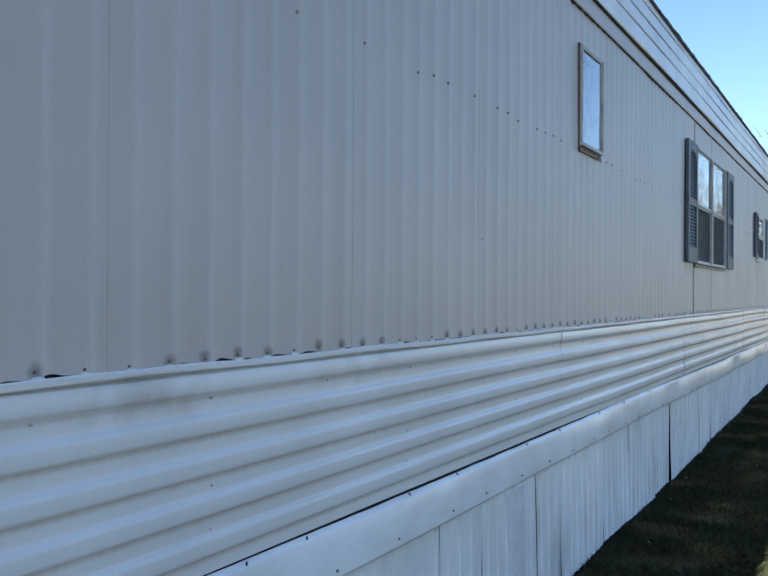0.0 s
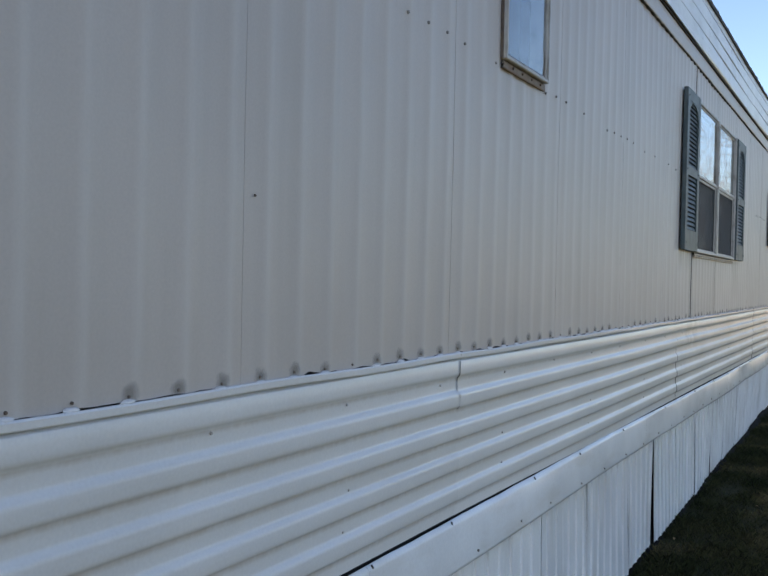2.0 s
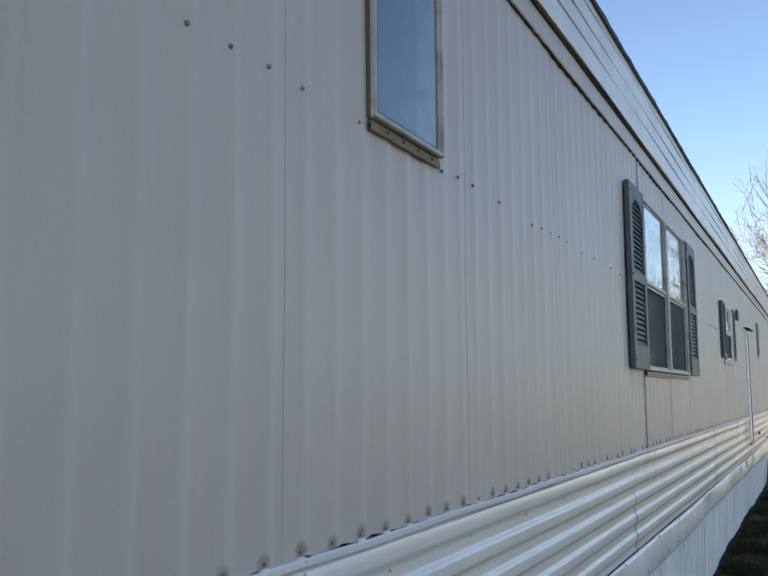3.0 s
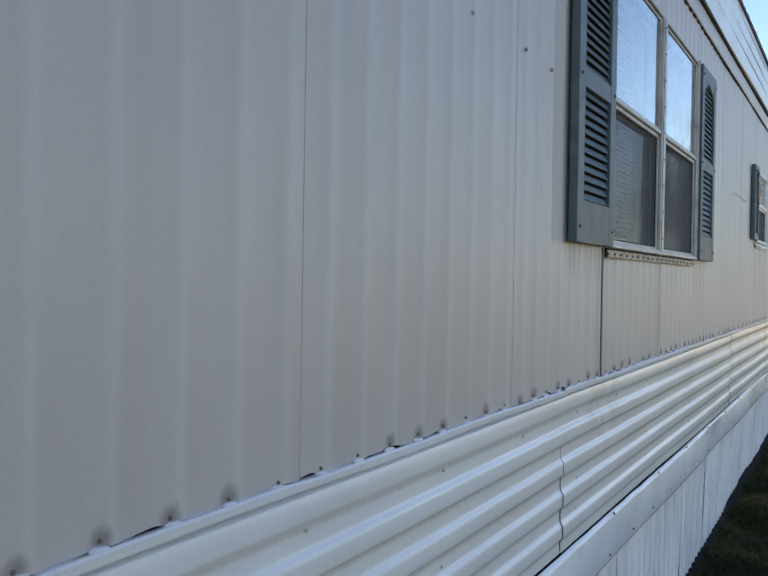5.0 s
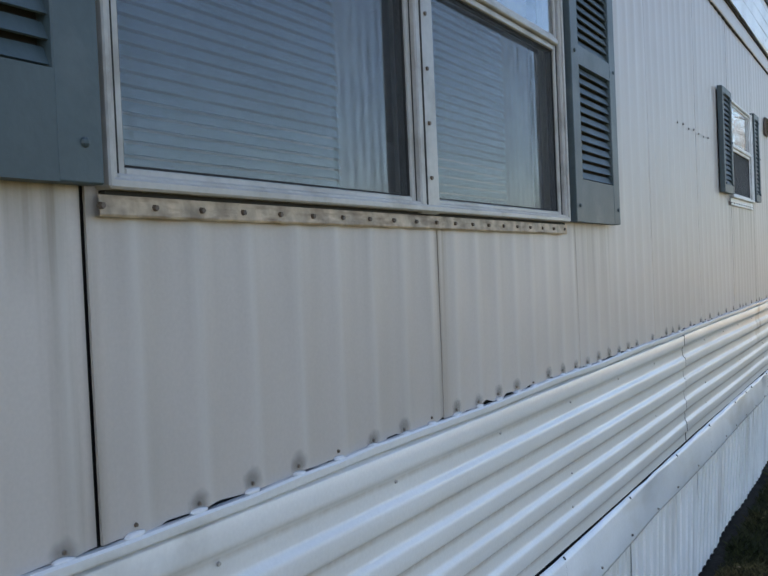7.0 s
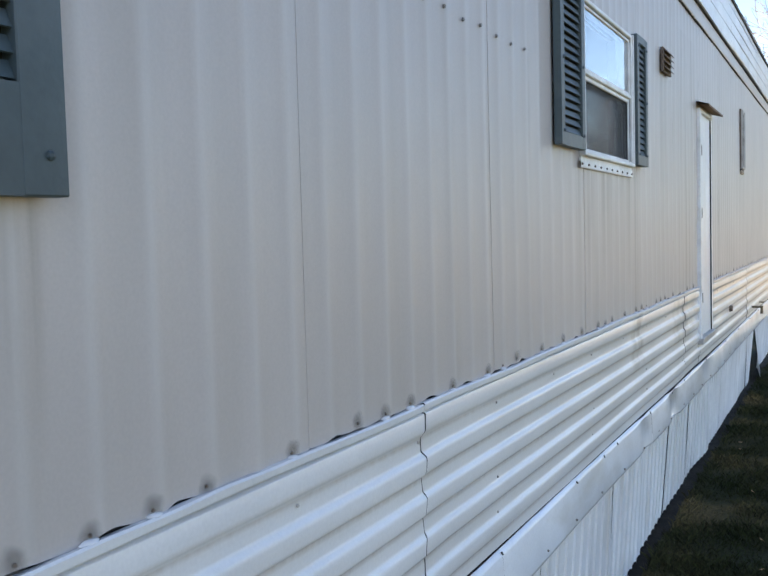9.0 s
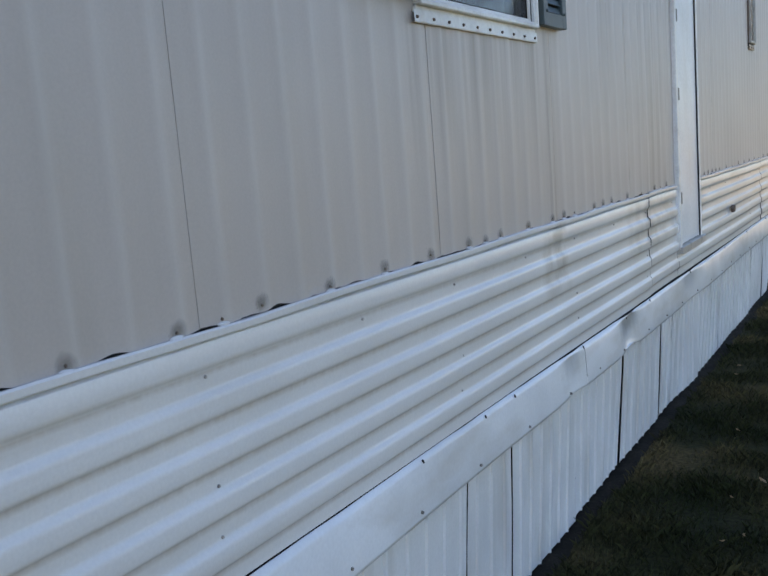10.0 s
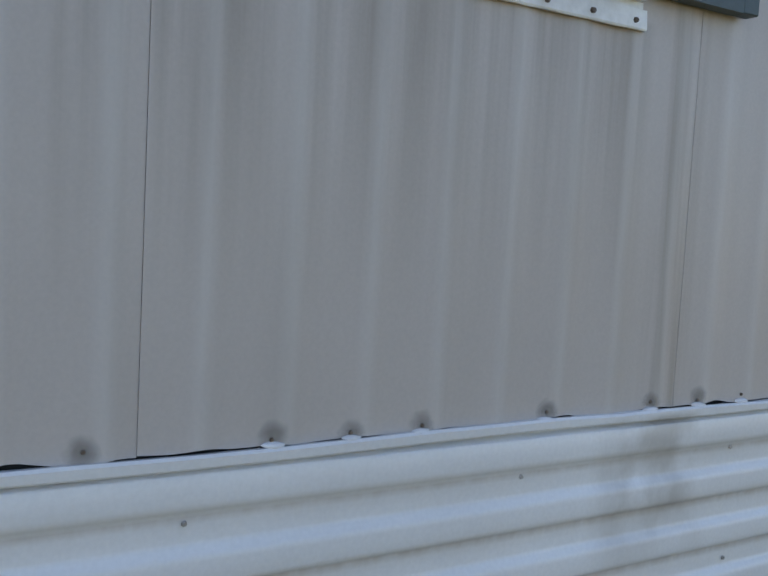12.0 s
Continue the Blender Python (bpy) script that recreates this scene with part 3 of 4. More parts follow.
RIBS = [(0.0, 0.0), (0.060, 0.0), (0.0635, 0.0095), (0.0705, 0.0100), (0.0755, 0.0005), (0.083, -0.0015), (0.118, -0.0005)]


def build_skirt(y0, y1, out0, out1, seed, gap_top, gap_foot):
    r = random.Random(seed)
    pitch = 0.128 * r.uniform(0.94, 1.12)
    ys, y = [(y0, 0.005), (y0 + 0.006, 0.005), (y0 + 0.011, 0.0)], y0 + 0.02
    while y < y1:
        ys += [(y + u, h) for u, h in RIBS if y + u < y1 - 0.02]
        y += pitch * r.uniform(0.93, 1.07)
    ys += [(y1 - 0.014, 0.0005), (y1 - 0.008, 0.003), (y1, 0.004)]
    lift, skew = r.uniform(0.020, 0.050), r.uniform(-0.020, 0.020)
    bm = bmesh.new()
    cols = []
    n = 6
    for yy, h in ys:
        f = (yy - y0) / (y1 - y0)
        foot = ground_height(XW, yy) + lift
        col = []
        for k in range(n + 1):
            t = k / n
            z = 0.722 - t * (0.722 - foot)
            dx = (skirt_foot(yy) + out0 + (out1 - out0) * f) * t + 0.003 * math.sin(3 * t + yy * 4 + seed)
            dy = skew * t - f * (gap_top + (gap_foot - gap_top) * t) + 0.003 * math.sin(7 * t + seed) * f
            col.append(bm.verts.new((XW + 0.004 + h + dx, yy + dy, z)))
        cols.append(col)
    for a, b in zip(cols, cols[1:]):
        for k in range(n):
            bm.faces.new((a[k], a[k + 1], b[k + 1], b[k]))
    return bm


SKIRT_JOINTS = [Y_BEGIN + 0.05, -7.6, -6.8, -5.9, -5.1, -4.2, -3.4, -2.5, -1.7, -0.8, 0.05, 0.9, 1.75, 2.92, 3.40, 4.20, 4.66, 5.65, 6.0, 6.4, 7.30, 8.04, 8.8, 9.65, 10.5, 11.3, 12.25, 12.65, 13.70, 14.50, 15.30, 15.71, 16.505, 17.285, 18.14, 18.43, 19.2, 20.1, 20.9, 21.7, 22.5, 23.25, 24.1, 25.0, Y_END - 0.02]
# gap before the next sheet: at the top, at the foot; the other sheets lap over one another
GAPS = {8.04: (0.035, 0.12), 17.285: (0.030, 0.045), 18.14: (0.012, 0.018), 18.43: (0.015, 0.024), 23.25: (0.08, 0.26), 15.30: (0.009, 0.013), 15.71: (0.003, 0.006), 16.505: (0.003, 0.010), 4.20: (-0.002, 0.004), 21.7: (0.01, 0.02), 13.70: (0.0, 0.006), 14.50: (0.002, 0.010)}
for i, (a, b) in enumerate(zip(SKIRT_JOINTS, SKIRT_JOINTS[1:])):
    top, foot = GAPS.get(b, (-0.002, r_sk.choice((-0.002, 0.0, 0.004))))
    flare = {23.25: 0.12, 18.337: 0.03}.get(a, 0.0)
    part("skirting_panel", build_skirt(a, b - 0.003, r_sk.uniform(0.0, 0.012) + flare, r_sk.uniform(0.0, 0.012) + (0.03 if b == 19.2 else 0), i, top, foot), M_SKIRT, SKIRT)
bm = bmesh.new()
for row in range(26):
    for col in range(6):
        c = pose(XW + 0.017 + 0.0005 * (26 - row), 3.78 + 0.040 * col, 0.06 + 0.024 * row, 40, 0, 0)
        bmesh.ops.create_cube(bm, size=1, matrix=c @ Matrix.Diagonal((0.012, 0.030, 0.005, 1)))
part("vent_louvres", bm, M_SKIRT, SKIRT, "pressed slanted vent slots in the skirting")

# ---- eave and roof ----
EAVE = tagged(part("fascia", box(XW - 0.10, XW + 0.002, Y_BEGIN, Y_END, Z_EAVE + 0.15, 4.12), M_ROOM), "white ribbed metal fascia along the roof edge", "fascia", kind="structure")
part("flat_trim", strip([(XW + 0.014, Z_EAVE - 0.004), (XW + 0.020, Z_EAVE + 0.002), (XW + 0.022, Z_EAVE + 0.12), (XW + 0.012, Z_EAVE + 0.128), (XW + 0.012, Z_EAVE + 0.15)], Y_BEGIN, Y_END, 240, lambda yy, k: (0.002 * noise.noise((yy * 1.7, k, 8.0)), 0, 0.006 * noise.noise((yy * 2.1, 0.0, 5.0)) if k < 2 else 0)), M_SIDING, EAVE, "taupe flat strip under the fascia")
fz = Z_EAVE + 0.13
# Black wavy strip put in for the shadow line where siding meets eave.
part("closure_strip", strip([(XW - 0.002, Z_EAVE + 0.004), (XW + 0.017, Z_EAVE - 0.002), (XW + 0.0150, Z_EAVE - 0.008), (XW - 0.002, Z_EAVE - 0.010)], Y_BEGIN + 0.01, Y_END - 0.01, 1900, lambda yy, k: (0, 0, (0.006 * max(-0.5, math.sin(yy * 42.2)) if k > 1 else 0.0) + 0.006 * noise.noise((yy * 3.0, 0.0, 1.0)))), M_DARK, EAVE, "black strip standing in for the shadow line under the eave")
# Solid dark bar stands in for shade between flat strip and fascia.
part("fascia_gap", box(XW + 0.0135, XW + 0.034, Y_BEGIN + 0.01, Y_END - 0.01, fz - 0.016, fz - 0.0065), M_DARK, EAVE)
fas = [(XW + 0.034, fz + 0.002), (XW + 0.047, fz - 0.001), (XW + 0.051, fz + 0.012), (XW + 0.050, fz + 0.03)]
for k in range(3):
    zz = fz + 0.03 + k * 0.12
    fas += [(XW + 0.052, zz + 0.060), (XW + 0.053, zz + 0.098), (XW + 0.046, zz + 0.102), (XW + 0.032, zz + 0.1035), (XW + 0.031, zz + 0.1150), (XW + 0.050, zz + 0.1185)]
fas += [(XW + 0.050, fz + 0.45)]
FASCIA_JOINTS = [Y_BEGIN, -5, -1.35, 2.3, 5.95, 9.6, 13.25, 16.9, 20.55, 24.2, Y_END]
for i, (a, b) in enumerate(zip(FASCIA_JOINTS, FASCIA_JOINTS[1:])):
    part("fascia_panel", strip(fas, a, b - 0.003, 16, lambda yy, k: (0.003 * math.sin(yy * 1.7 + k), 0, 0.005 * math.sin(yy * 0.9))), M_FASCIA, EAVE)


def build_roof():
    pts = [(XW + 0.066, fz + 0.440), (XW + 0.070, fz + 0.462), (XW + 0.02, fz + 0.478), (-3.85, fz + 0.75), (X_BACK - 0.15, fz + 0.45), (X_BACK - 0.15, fz + 0.40), (-3.85, fz + 0.66), (XW + 0.066, fz + 0.440)]
    return strip(pts, Y_BEGIN - 0.1, Y_END + 0.1, 420, lambda yy, k: (0, 0, 0.006 * noise.noise((yy * 1.3, k, 0.0)) + (0.022 * max(0.0, noise.noise((yy * 5, 0.0, 3.0))) + 0.010 * noise.noise((yy * 17, k, 6.0)) if k in (1, 2) else 0)))


tagged(part("roof", build_roof(), M_ROOF), "low dark roof with a ragged edge over the fascia", "roof", kind="structure")
tagged(part("trim_corner", box(XW - 0.06, XW + 0.024, Y_END - 0.012, Y_END + 0.02, 0.72, Z_EAVE + 0.14), M_SIDING), "taupe corner strip at the home's end", "trim", kind="structure")


# ---- windows ----
def add_frame(bm, y0, y1, z0, z1, w, x0, x1, bevel=0.004):
    add_box(bm, x0, x1, y0, y0 + w, z0, z1, bevel)
    add_box(bm, x0, x1, y1 - w, y1, z0, z1, bevel)
    add_box(bm, x0 + 0.001, x1 - 0.001, y0 + w, y1 - w, z0, z0 + w, bevel)
    add_box(bm, x0 + 0.001, x1 - 0.001, y0 + w, y1 - w, z1 - w, z1, bevel)


def pane(y0, y1, z0, z1, x, parent):
    ob = part("pane", box(x - 0.002, x + 0.002, y0, y1, z0, z1), M_GLASS, parent)
    ob.visible_shadow = False
    return ob


def flange_strip(y0, y1, z0, z1):
    """Nailing flange pressed over the siding's ribs."""
    n = max(4, int((y1 - y0) / 0.02))
    bm = bmesh.new()
    rows = []
    for i in range(n + 1):
        yy = y0 + (y1 - y0) * i / n
        d = 0.0006 * math.sin(yy * 90) + 0.001 * noise.noise((yy * 9, 0.0, 2.0))
        rows.append([bm.verts.new((XW + 0.0165 + d, yy, z1)), bm.verts.new((XW + 0.019 + d, yy, z0 + 0.004)), bm.verts.new((XW + 0.017 + d, yy, z0 + 0.0005 * math.sin(yy * 60))), bm.verts.new((XW + 0.004, yy, z0 + 0.002))])
    for a, b in zip(rows, rows[1:]):
        for k in range(3):
            bm.faces.new((a[k], a[k + 1], b[k + 1], b[k]))
    return bm


def screen_wires(y0, y1, z0, z1, parent):
    """Insect screen of fine upright wires and wider-set level ones."""
    verts, faces = [], []

    def wire(a, b, c, d, e, f):
        n0 = len(verts)
        verts.extend([(a, c, e), (b, c, e), (b, d, e), (a, d, e), (a, c, f), (b, c, f), (b, d, f), (a, d, f)])
        faces.extend([(n0, n0 + 1, n0 + 5, n0 + 4), (n0 + 1, n0 + 2, n0 + 6, n0 + 5), (n0 + 2, n0 + 3, n0 + 7, n0 + 6), (n0 + 3, n0, n0 + 4, n0 + 7)])

    y = y0
    while y < y1:
        wire(XW + 0.0015, XW + 0.00165, y, y + 0.00034, z0, z1)
        y += 0.0016
    me = bpy.data.meshes.new("screen")
    me.from_pydata(verts, [], faces)
    me.materials.append(M_SCREEN)
    ob = new("screen", me)
    ob.parent = parent
    ob["label"] = "dark insect screen"


def hung_window(name, o, mat, label, rail, mullions=(), screens=True, flange=M_FLANGE, lower=0.0):
    y0, y1, z0, z1 = o
    win = tagged(part(name, box(XW - 0.10, XW - 0.085, y0 + 0.003, y1 - 0.003, z1 - 0.012, z1 - 0.003), mat), label, "window", kind="structure")
    bm = bmesh.new()
    add_frame(bm, y0 - 0.012, y1 + 0.012, z0 - 0.004, z1 + 0.012, 0.022, XW - 0.06, XW + 0.028)
    part("window_frame", bm, mat, win)
    bm = bmesh.new()
    for a, b in ((y0 - 0.016, y0 - 0.004), (y1 + 0.004, y1 + 0.016)):
        add_box(bm, XW - 0.01, XW + 0.036, a, b, z0 - 0.006, z1 + 0.014, 0.003)
    part("frame_lip", bm, mat, win)
    part("window_sill", box(XW - 0.05, XW + 0.036, y0 - 0.014, y1 + 0.014, z0 - 0.008, z0 + 0.010, 0.004), mat, win)
    # Solid bar; on cream windows its dark colour paints the shade below the sill.
    part("drip_gap", box(XW - 0.01, XW + 0.0145, y0 - 0.02 + lower, y1 + 0.02 - lower, z0 - 0.032 + lower * 0.5, z0 - 0.0085), mat if flange == M_FRAME_WHITE else M_DARK, win)
    strip_ob = part("flange", flange_strip(y0 - 0.035 + lower, y1 + 0.03 - lower, z0 - 0.062 + lower, z0 - 0.022 + lower * 0.5), flange, win, "stained crimped flange under the window")
    yy = y0 - 0.02
    while yy < y1 + 0.03:
        share("bolt", BOLT, pose(XW + 0.020, yy, z0 - 0.045 + lower), strip_ob)
        yy += 0.113
    cuts = [y0 + 0.018, *mullions, y1 - 0.018]
    for m in mullions:
        bar = part("mullion", box(XW - 0.05, XW + 0.030, m - 0.050, m + 0.050, z0 - 0.012, z1 + 0.006, 0.004), mat, win)
        part("mullion_groove", box(XW + 0.0295, XW + 0.0315, m - 0.026, m - 0.019, z0 + 0.01, z1 - 0.01), M_DARK, win)
        for k in range(9):
            share("bolt", BOLT, pose(XW + 0.031, m + 0.004, z0 + 0.08 + 0.14 * k), bar)
    for a, b in zip(cuts, cuts[1:]):
        a += 0.050 if a in mullions else 0
        b -= 0.050 if b in mullions else 0
        if rail:
            bm = bmesh.new()
            add_frame(bm, a, b, z0 + 0.010, rail + 0.010, 0.020, XW - 0.035, XW + 0.014, 0.003)
            low = part("lower_sash", bm, mat, win)
            part("meeting_rail", box(XW - 0.02, XW + 0.026, a, b, rail + 0.010, rail + 0.030, 0.004), mat, win)
            bm = bmesh.new()
            add_frame(bm, a, b, rail + 0.030, z1 - 0.016, 0.014, XW - 0.03, XW + 0.018, 0.003)
            high = part("upper_sash", bm, mat, win)
            bm = bmesh.new()
            add_frame(bm, a + 0.016, b - 0.016, z0 + 0.026, rail - 0.006, 0.009, XW - 0.018, XW + 0.0065, 0)
            part("gasket", bm, M_DARK, low, "black rubber seal")
            part("sash_gap", box(XW - 0.01, XW + 0.0155, a - 0.003, a + 0.004, z0 + 0.014, rail + 0.008), M_DARK, low)
            part("sash_gap", box(XW - 0.01, XW + 0.0155, b - 0.004, b + 0.003, z0 + 0.014, rail + 0.008), M_DARK, low)
            pane(a + 0.012, b - 0.012, rail + 0.042, z1 - 0.028, XW + 0.008, high)
            pane(a + 0.02, b - 0.02, z0 + 0.033, rail - 0.012, XW - 0.022, low)
            if screens:
                screen_wires(a + 0.02, b - 0.02, z0 + 0.030, rail - 0.010, low)
        else:
            bm = bmesh.new()
            add_frame(bm, y0 - 0.021, y1 + 0.019, z0 - 0.006, z1 + 0.024, 0.013, XW - 0.01, XW + 0.0185, 0.002)
            part("gasket", bm, M_VENT, win, "dark perished gasket round the frame")
            pane(a + 0.008, b - 0.008, z0 + 0.022, z1 - 0.022, XW + 0.019, win)
    return win


def bolt_mesh():
    bm = bmesh.new()
    bmesh.ops.create_cone(bm, cap_ends=True, segments=6, radius1=0.0065, radius2=0.005, depth=0.008, matrix=Matrix.Rotation(radians(90), 4, "Y"))
    me = bpy.data.meshes.new("bolt")
    bm.to_mesh(me)
    bm.free()
    me.materials.append(M_VENT)
    return me


BOLT = bolt_mesh()
hung_window("window_1", W1, M_FRAME, "small cream-framed window reflecting blue sky", None, flange=M_RUST, lower=0.02)
hung_window("window_2", W2, M_FRAME, "double hung window pair with cream metal frame and screens", 2.685, (10.425,), lower=0.012)
hung_window("window_3", W3, M_FRAME_WHITE, "white-framed single hung window with dark screen", 2.685, flange=M_FRAME_WHITE)
hung_window("window_4", W4, M_FRAME, "small narrow window near the home's end", None)


# ---- blinds and curtains ----
def blind(y0, y1, z0, z1):
    t = tagged(part("window_blind", box(XW - 0.095, XW - 0.065, y0, y1, z1 - 0.03, z1), M_BLIND), "closed pale grey horizontal blind behind the glass", "blind", "window blinds")
    slat = box(-0.0012, 0.0012, y0 + 0.01, y1 - 0.01, -0.0105, 0.0105)
    first = part("slat", slat, M_BLIND, t)
    first.matrix_basis = pose(XW - 0.080, 0, z1 - 0.05, 0, -24, 0)
    z = z1 - 0.05 - 0.0245
    while z > z0:
        share("slat", first.data, pose(XW - 0.080, 0, z, 0, -24, 0), t)
        z -= 0.0245


def curtain(y0, y1, z0, z1, label):
    bm = bmesh.new()
    n = int((y1 - y0) / 0.012)
    rows = []
    for i in range(n + 1):
        yy = y0 + (y1 - y0) * i / n
        x = XW - 0.085 + 0.003 * math.sin(yy * 48) + 0.003 * math.sin(yy * 19)
        rows.append([bm.verts.new((x + 0.004 * math.sin(z * 3 + yy * 9), yy, z)) for z in (z0, z0 + 0.3, z0 + 0.7, z1)])
    for a, b in zip(rows, rows[1:]):
        for k in range(3):
            bm.faces.new((a[k], b[k], b[k + 1], a[k + 1]))
    tagged(part("curtain", bm, M_CURTAIN, smooth=True), label, "curtain", "window curtains")


blind(9.37, 10.17, 2.08, 3.30)
blind(10.47, 11.20, 2.08, 3.30)
curtain(10.16, 10.40, 2.08, 3.31, "beige curtain hanging beside the blind")
curtain(11.20, 11.48, 2.08, 3.31, "beige curtain hanging beside the blind")
curtain(15.20, 15.52, 2.34, 3.02, "beige curtain behind the small window")


# ---- shutters ----
def shutter(y0, y1, z0, z1, panels, label):
    x0, x1 = XW + 0.012, XW + 0.046
    t = thing("shutter", label, "shutter", "window shutters")
    t.location = (XW + 0.012, y0, z0)
    inv = Matrix.Translation((-(XW + 0.012), -y0, -z0))

    def p(name, bm, parent=t, mat=M_SHUTTER, lab=""):
        bmesh.ops.transform(bm, matrix=inv, verts=bm.verts)
        return part(name, bm, mat, parent, lab)

    side = 0.085 if y1 - y0 > 0.4 else 0.05
    stiles = [p("stile", box(x0, x1, y0, y0 + side, z0, z1, 0.0025)), p("stile", box(x0, x1, y1 - side, y1, z0, z1, 0.0025))]
    edges = [z0] + [v for ab in panels for v in ab] + [z1]
    for a, b in zip(edges[::2], edges[1::2]):
        p("rail", box(x0, x1 - 0.001, y0 + side - 0.002, y1 - side + 0.002, a, b))
    if len(panels) > 1:
        top, c, half = panels[-1][1], (y0 + y1) / 2, (y1 - y0) / 2 - side
        bm = bmesh.new()
        ring = []
        for i in range(13):
            u = -1 + 2 * i / 12
            low = top - 0.11 + 0.105 * math.sqrt(max(0.0, 1 - u * u))
            ring.append([bm.verts.new((x, c + u * half, z)) for x, z in ((x0 + 0.004, low), (x1 - 0.003, low), (x1 - 0.003, top + 0.002), (x0 + 0.004, top + 0.002))])
        for a, b in zip(ring, ring[1:]):
            for k in range(4):
                bm.faces.new((a[k], b[k], b[(k + 1) % 4], a[(k + 1) % 4]))
        p("arch", bm)
    p("back", box(x0, x0 + 0.003, y0 + side, y1 - side, z0 + 0.02, z1 - 0.02), mat=M_DARK)
    for a, b in panels:
        n = max(3, int(round((b - a) / 0.0345)))
        first = None
        for i in range(n):
            z = a + (i + 0.5) * (b - a) / n
            m = inv @ pose(x0 + 0.019, 0, z, 0, -24, 0)
            if first is None:
                first = part("slat", box(-0.002, 0.002, y0 + side, y1 - side, -0.0145, 0.0145), M_SHUTTER, t)
                first.matrix_basis = m
            else:
                share("slat", first.data, m, t)
    for yy, stile in zip((y0 + 0.035, y1 - 0.035), stiles):
        for zz in (z0 + 0.06, (z0 + z1) / 2, z1 - 0.06):
            bm = bmesh.new()
            bmesh.ops.create_uvsphere(bm, u_segments=8, v_segments=5, radius=0.008, matrix=Matrix.Translation((x1, yy, zz)))
            p("screw", bm, stile)
    return t


shutter(8.775, 9.325, 2.065, 3.326, ((2.225, 2.655), (2.725, 3.235)), "blue-grey louvred plastic shutter on the wide window")
shutter(11.56, 12.135, 2.065, 3.326, ((2.225, 2.655), (2.725, 3.235)), "blue-grey louvred plastic shutter on the wide window")
shutter(14.74, 15.11, 2.345, 3.06, ((2.40, 3.02),), "narrow blue-grey louvred shutter on the small window")
shutter(16.21, 16.49, 2.345, 3.06, ((2.40, 3.02),), "narrow blue-grey louvred shutter on the small window")

# ---- back door ----
door = tagged(part("door_1", box(XW - 0.030, XW + 0.006, DOOR[0] + 0.03, DOOR[1] - 0.03, DOOR[2] + 0.02, DOOR[3] - 0.03, 0.004), M_DOOR), "plain white metal back door, closed, no steps", "door", kind="structure")
bm = bmesh.new()
add_box(bm, XW - 0.06, XW + 0.030, DOOR[0] - 0.02, DOOR[0] + 0.028, DOOR[2], DOOR[3], 0.004)
add_box(bm, XW - 0.06, XW + 0.018, DOOR[1] - 0.028, DOOR[1] + 0.02, DOOR[2], DOOR[3], 0.004)
add_box(bm, XW - 0.06, XW + 0.028, DOOR[0] + 0.028, DOOR[1] - 0.028, DOOR[3] - 0.03, DOOR[3], 0.004)
part("door_frame", bm, M_FRAME_WHITE, door)
part("threshold", box(XW - 0.06, XW + 0.045, DOOR[0] - 0.02, DOOR[1] + 0.02, DOOR[2] - 0.03, DOOR[2] + 0.018, 0.004), M_FRAME, door)
part("drip_cap", strip([(XW + 0.002, DOOR[3] + 0.05), (XW + 0.10, DOOR[3] + 0.02), (XW + 0.10, DOOR[3] + 0.005), (XW + 0.01, DOOR[3] + 0.03)], DOOR[0] - 0.06, DOOR[1] + 0.10, 4), M_WOOD, door, "weathered wooden drip board")
# Dark strip drawn as the shadow beside the right jamb.
part("weather_strip", box(XW + 0.006, XW + 0.016, DOOR[1] - 0.036, DOOR[1] - 0.029, DOOR[2] + 0.02, DOOR[3] - 0.03), M_DARK, door)
for zz in (1.42, 2.1, 2.6):
    part("hinge", box(XW + 0.006, XW + 0.034, DOOR[0] + 0.028, DOOR[0] + 0.045, zz - 0.04, zz + 0.04, 0.003), M_SCREW, door)


# ---- screws along the sheets ----
def screw_mesh(name, radius, mat=M_SCREW):
    bm = bmesh.new()
    bmesh.ops.create_cone(bm, cap_ends=True, segments=7, radius1=radius, radius2=radius * 0.7, depth=radius * 0.9, matrix=Matrix.Rotation(radians(90), 4, "Y"))
    me = bpy.data.meshes.new(name)
    bm.to_mesh(me)
    bm.free()
    me.materials.append(mat)
    return me


SCREW = screw_mesh("screw", 0.0070)
SMALL = screw_mesh("band_screw", 0.0050, M_BAND_SCREW)
RUSTY = screw_mesh("wall_screw", 0.0042, M_VENT)


def daub_mesh(seed):
    """A thin film of old caulk that follows the rib beside the screw."""
    r = random.Random(seed)
    bm = bmesh.new()
    base = face_x(SEAMS[3] + 0.072)
    rings = []
    for f in (0.0, 0.5, 1.0):
        ring = []
        for k in range(16):
            a = math.tau * k / 16
            q = 0.033 * f
            yy, zz = q * math.cos(a), q * 0.95 * math.sin(a)
            ring.append(bm.verts.new((face_x(SEAMS[3] + 0.072 + yy) - base, yy, zz)))
        rings.append(ring)
    for p, q in zip(rings, rings[1:]):
        for k in range(16):
            bm.faces.new((p[k], p[(k + 1) % 16], q[(k + 1) % 16], q[k]))
    bmesh.ops.remove_doubles(bm, verts=bm.verts, dist=0.00005)
    bmesh.ops.recalc_face_normals(bm, faces=bm.faces)
    me = bpy.data.meshes.new("caulk_daub")
    bm.to_mesh(me)
    bm.free()
    me.materials.append(M_DAUB)
    return me


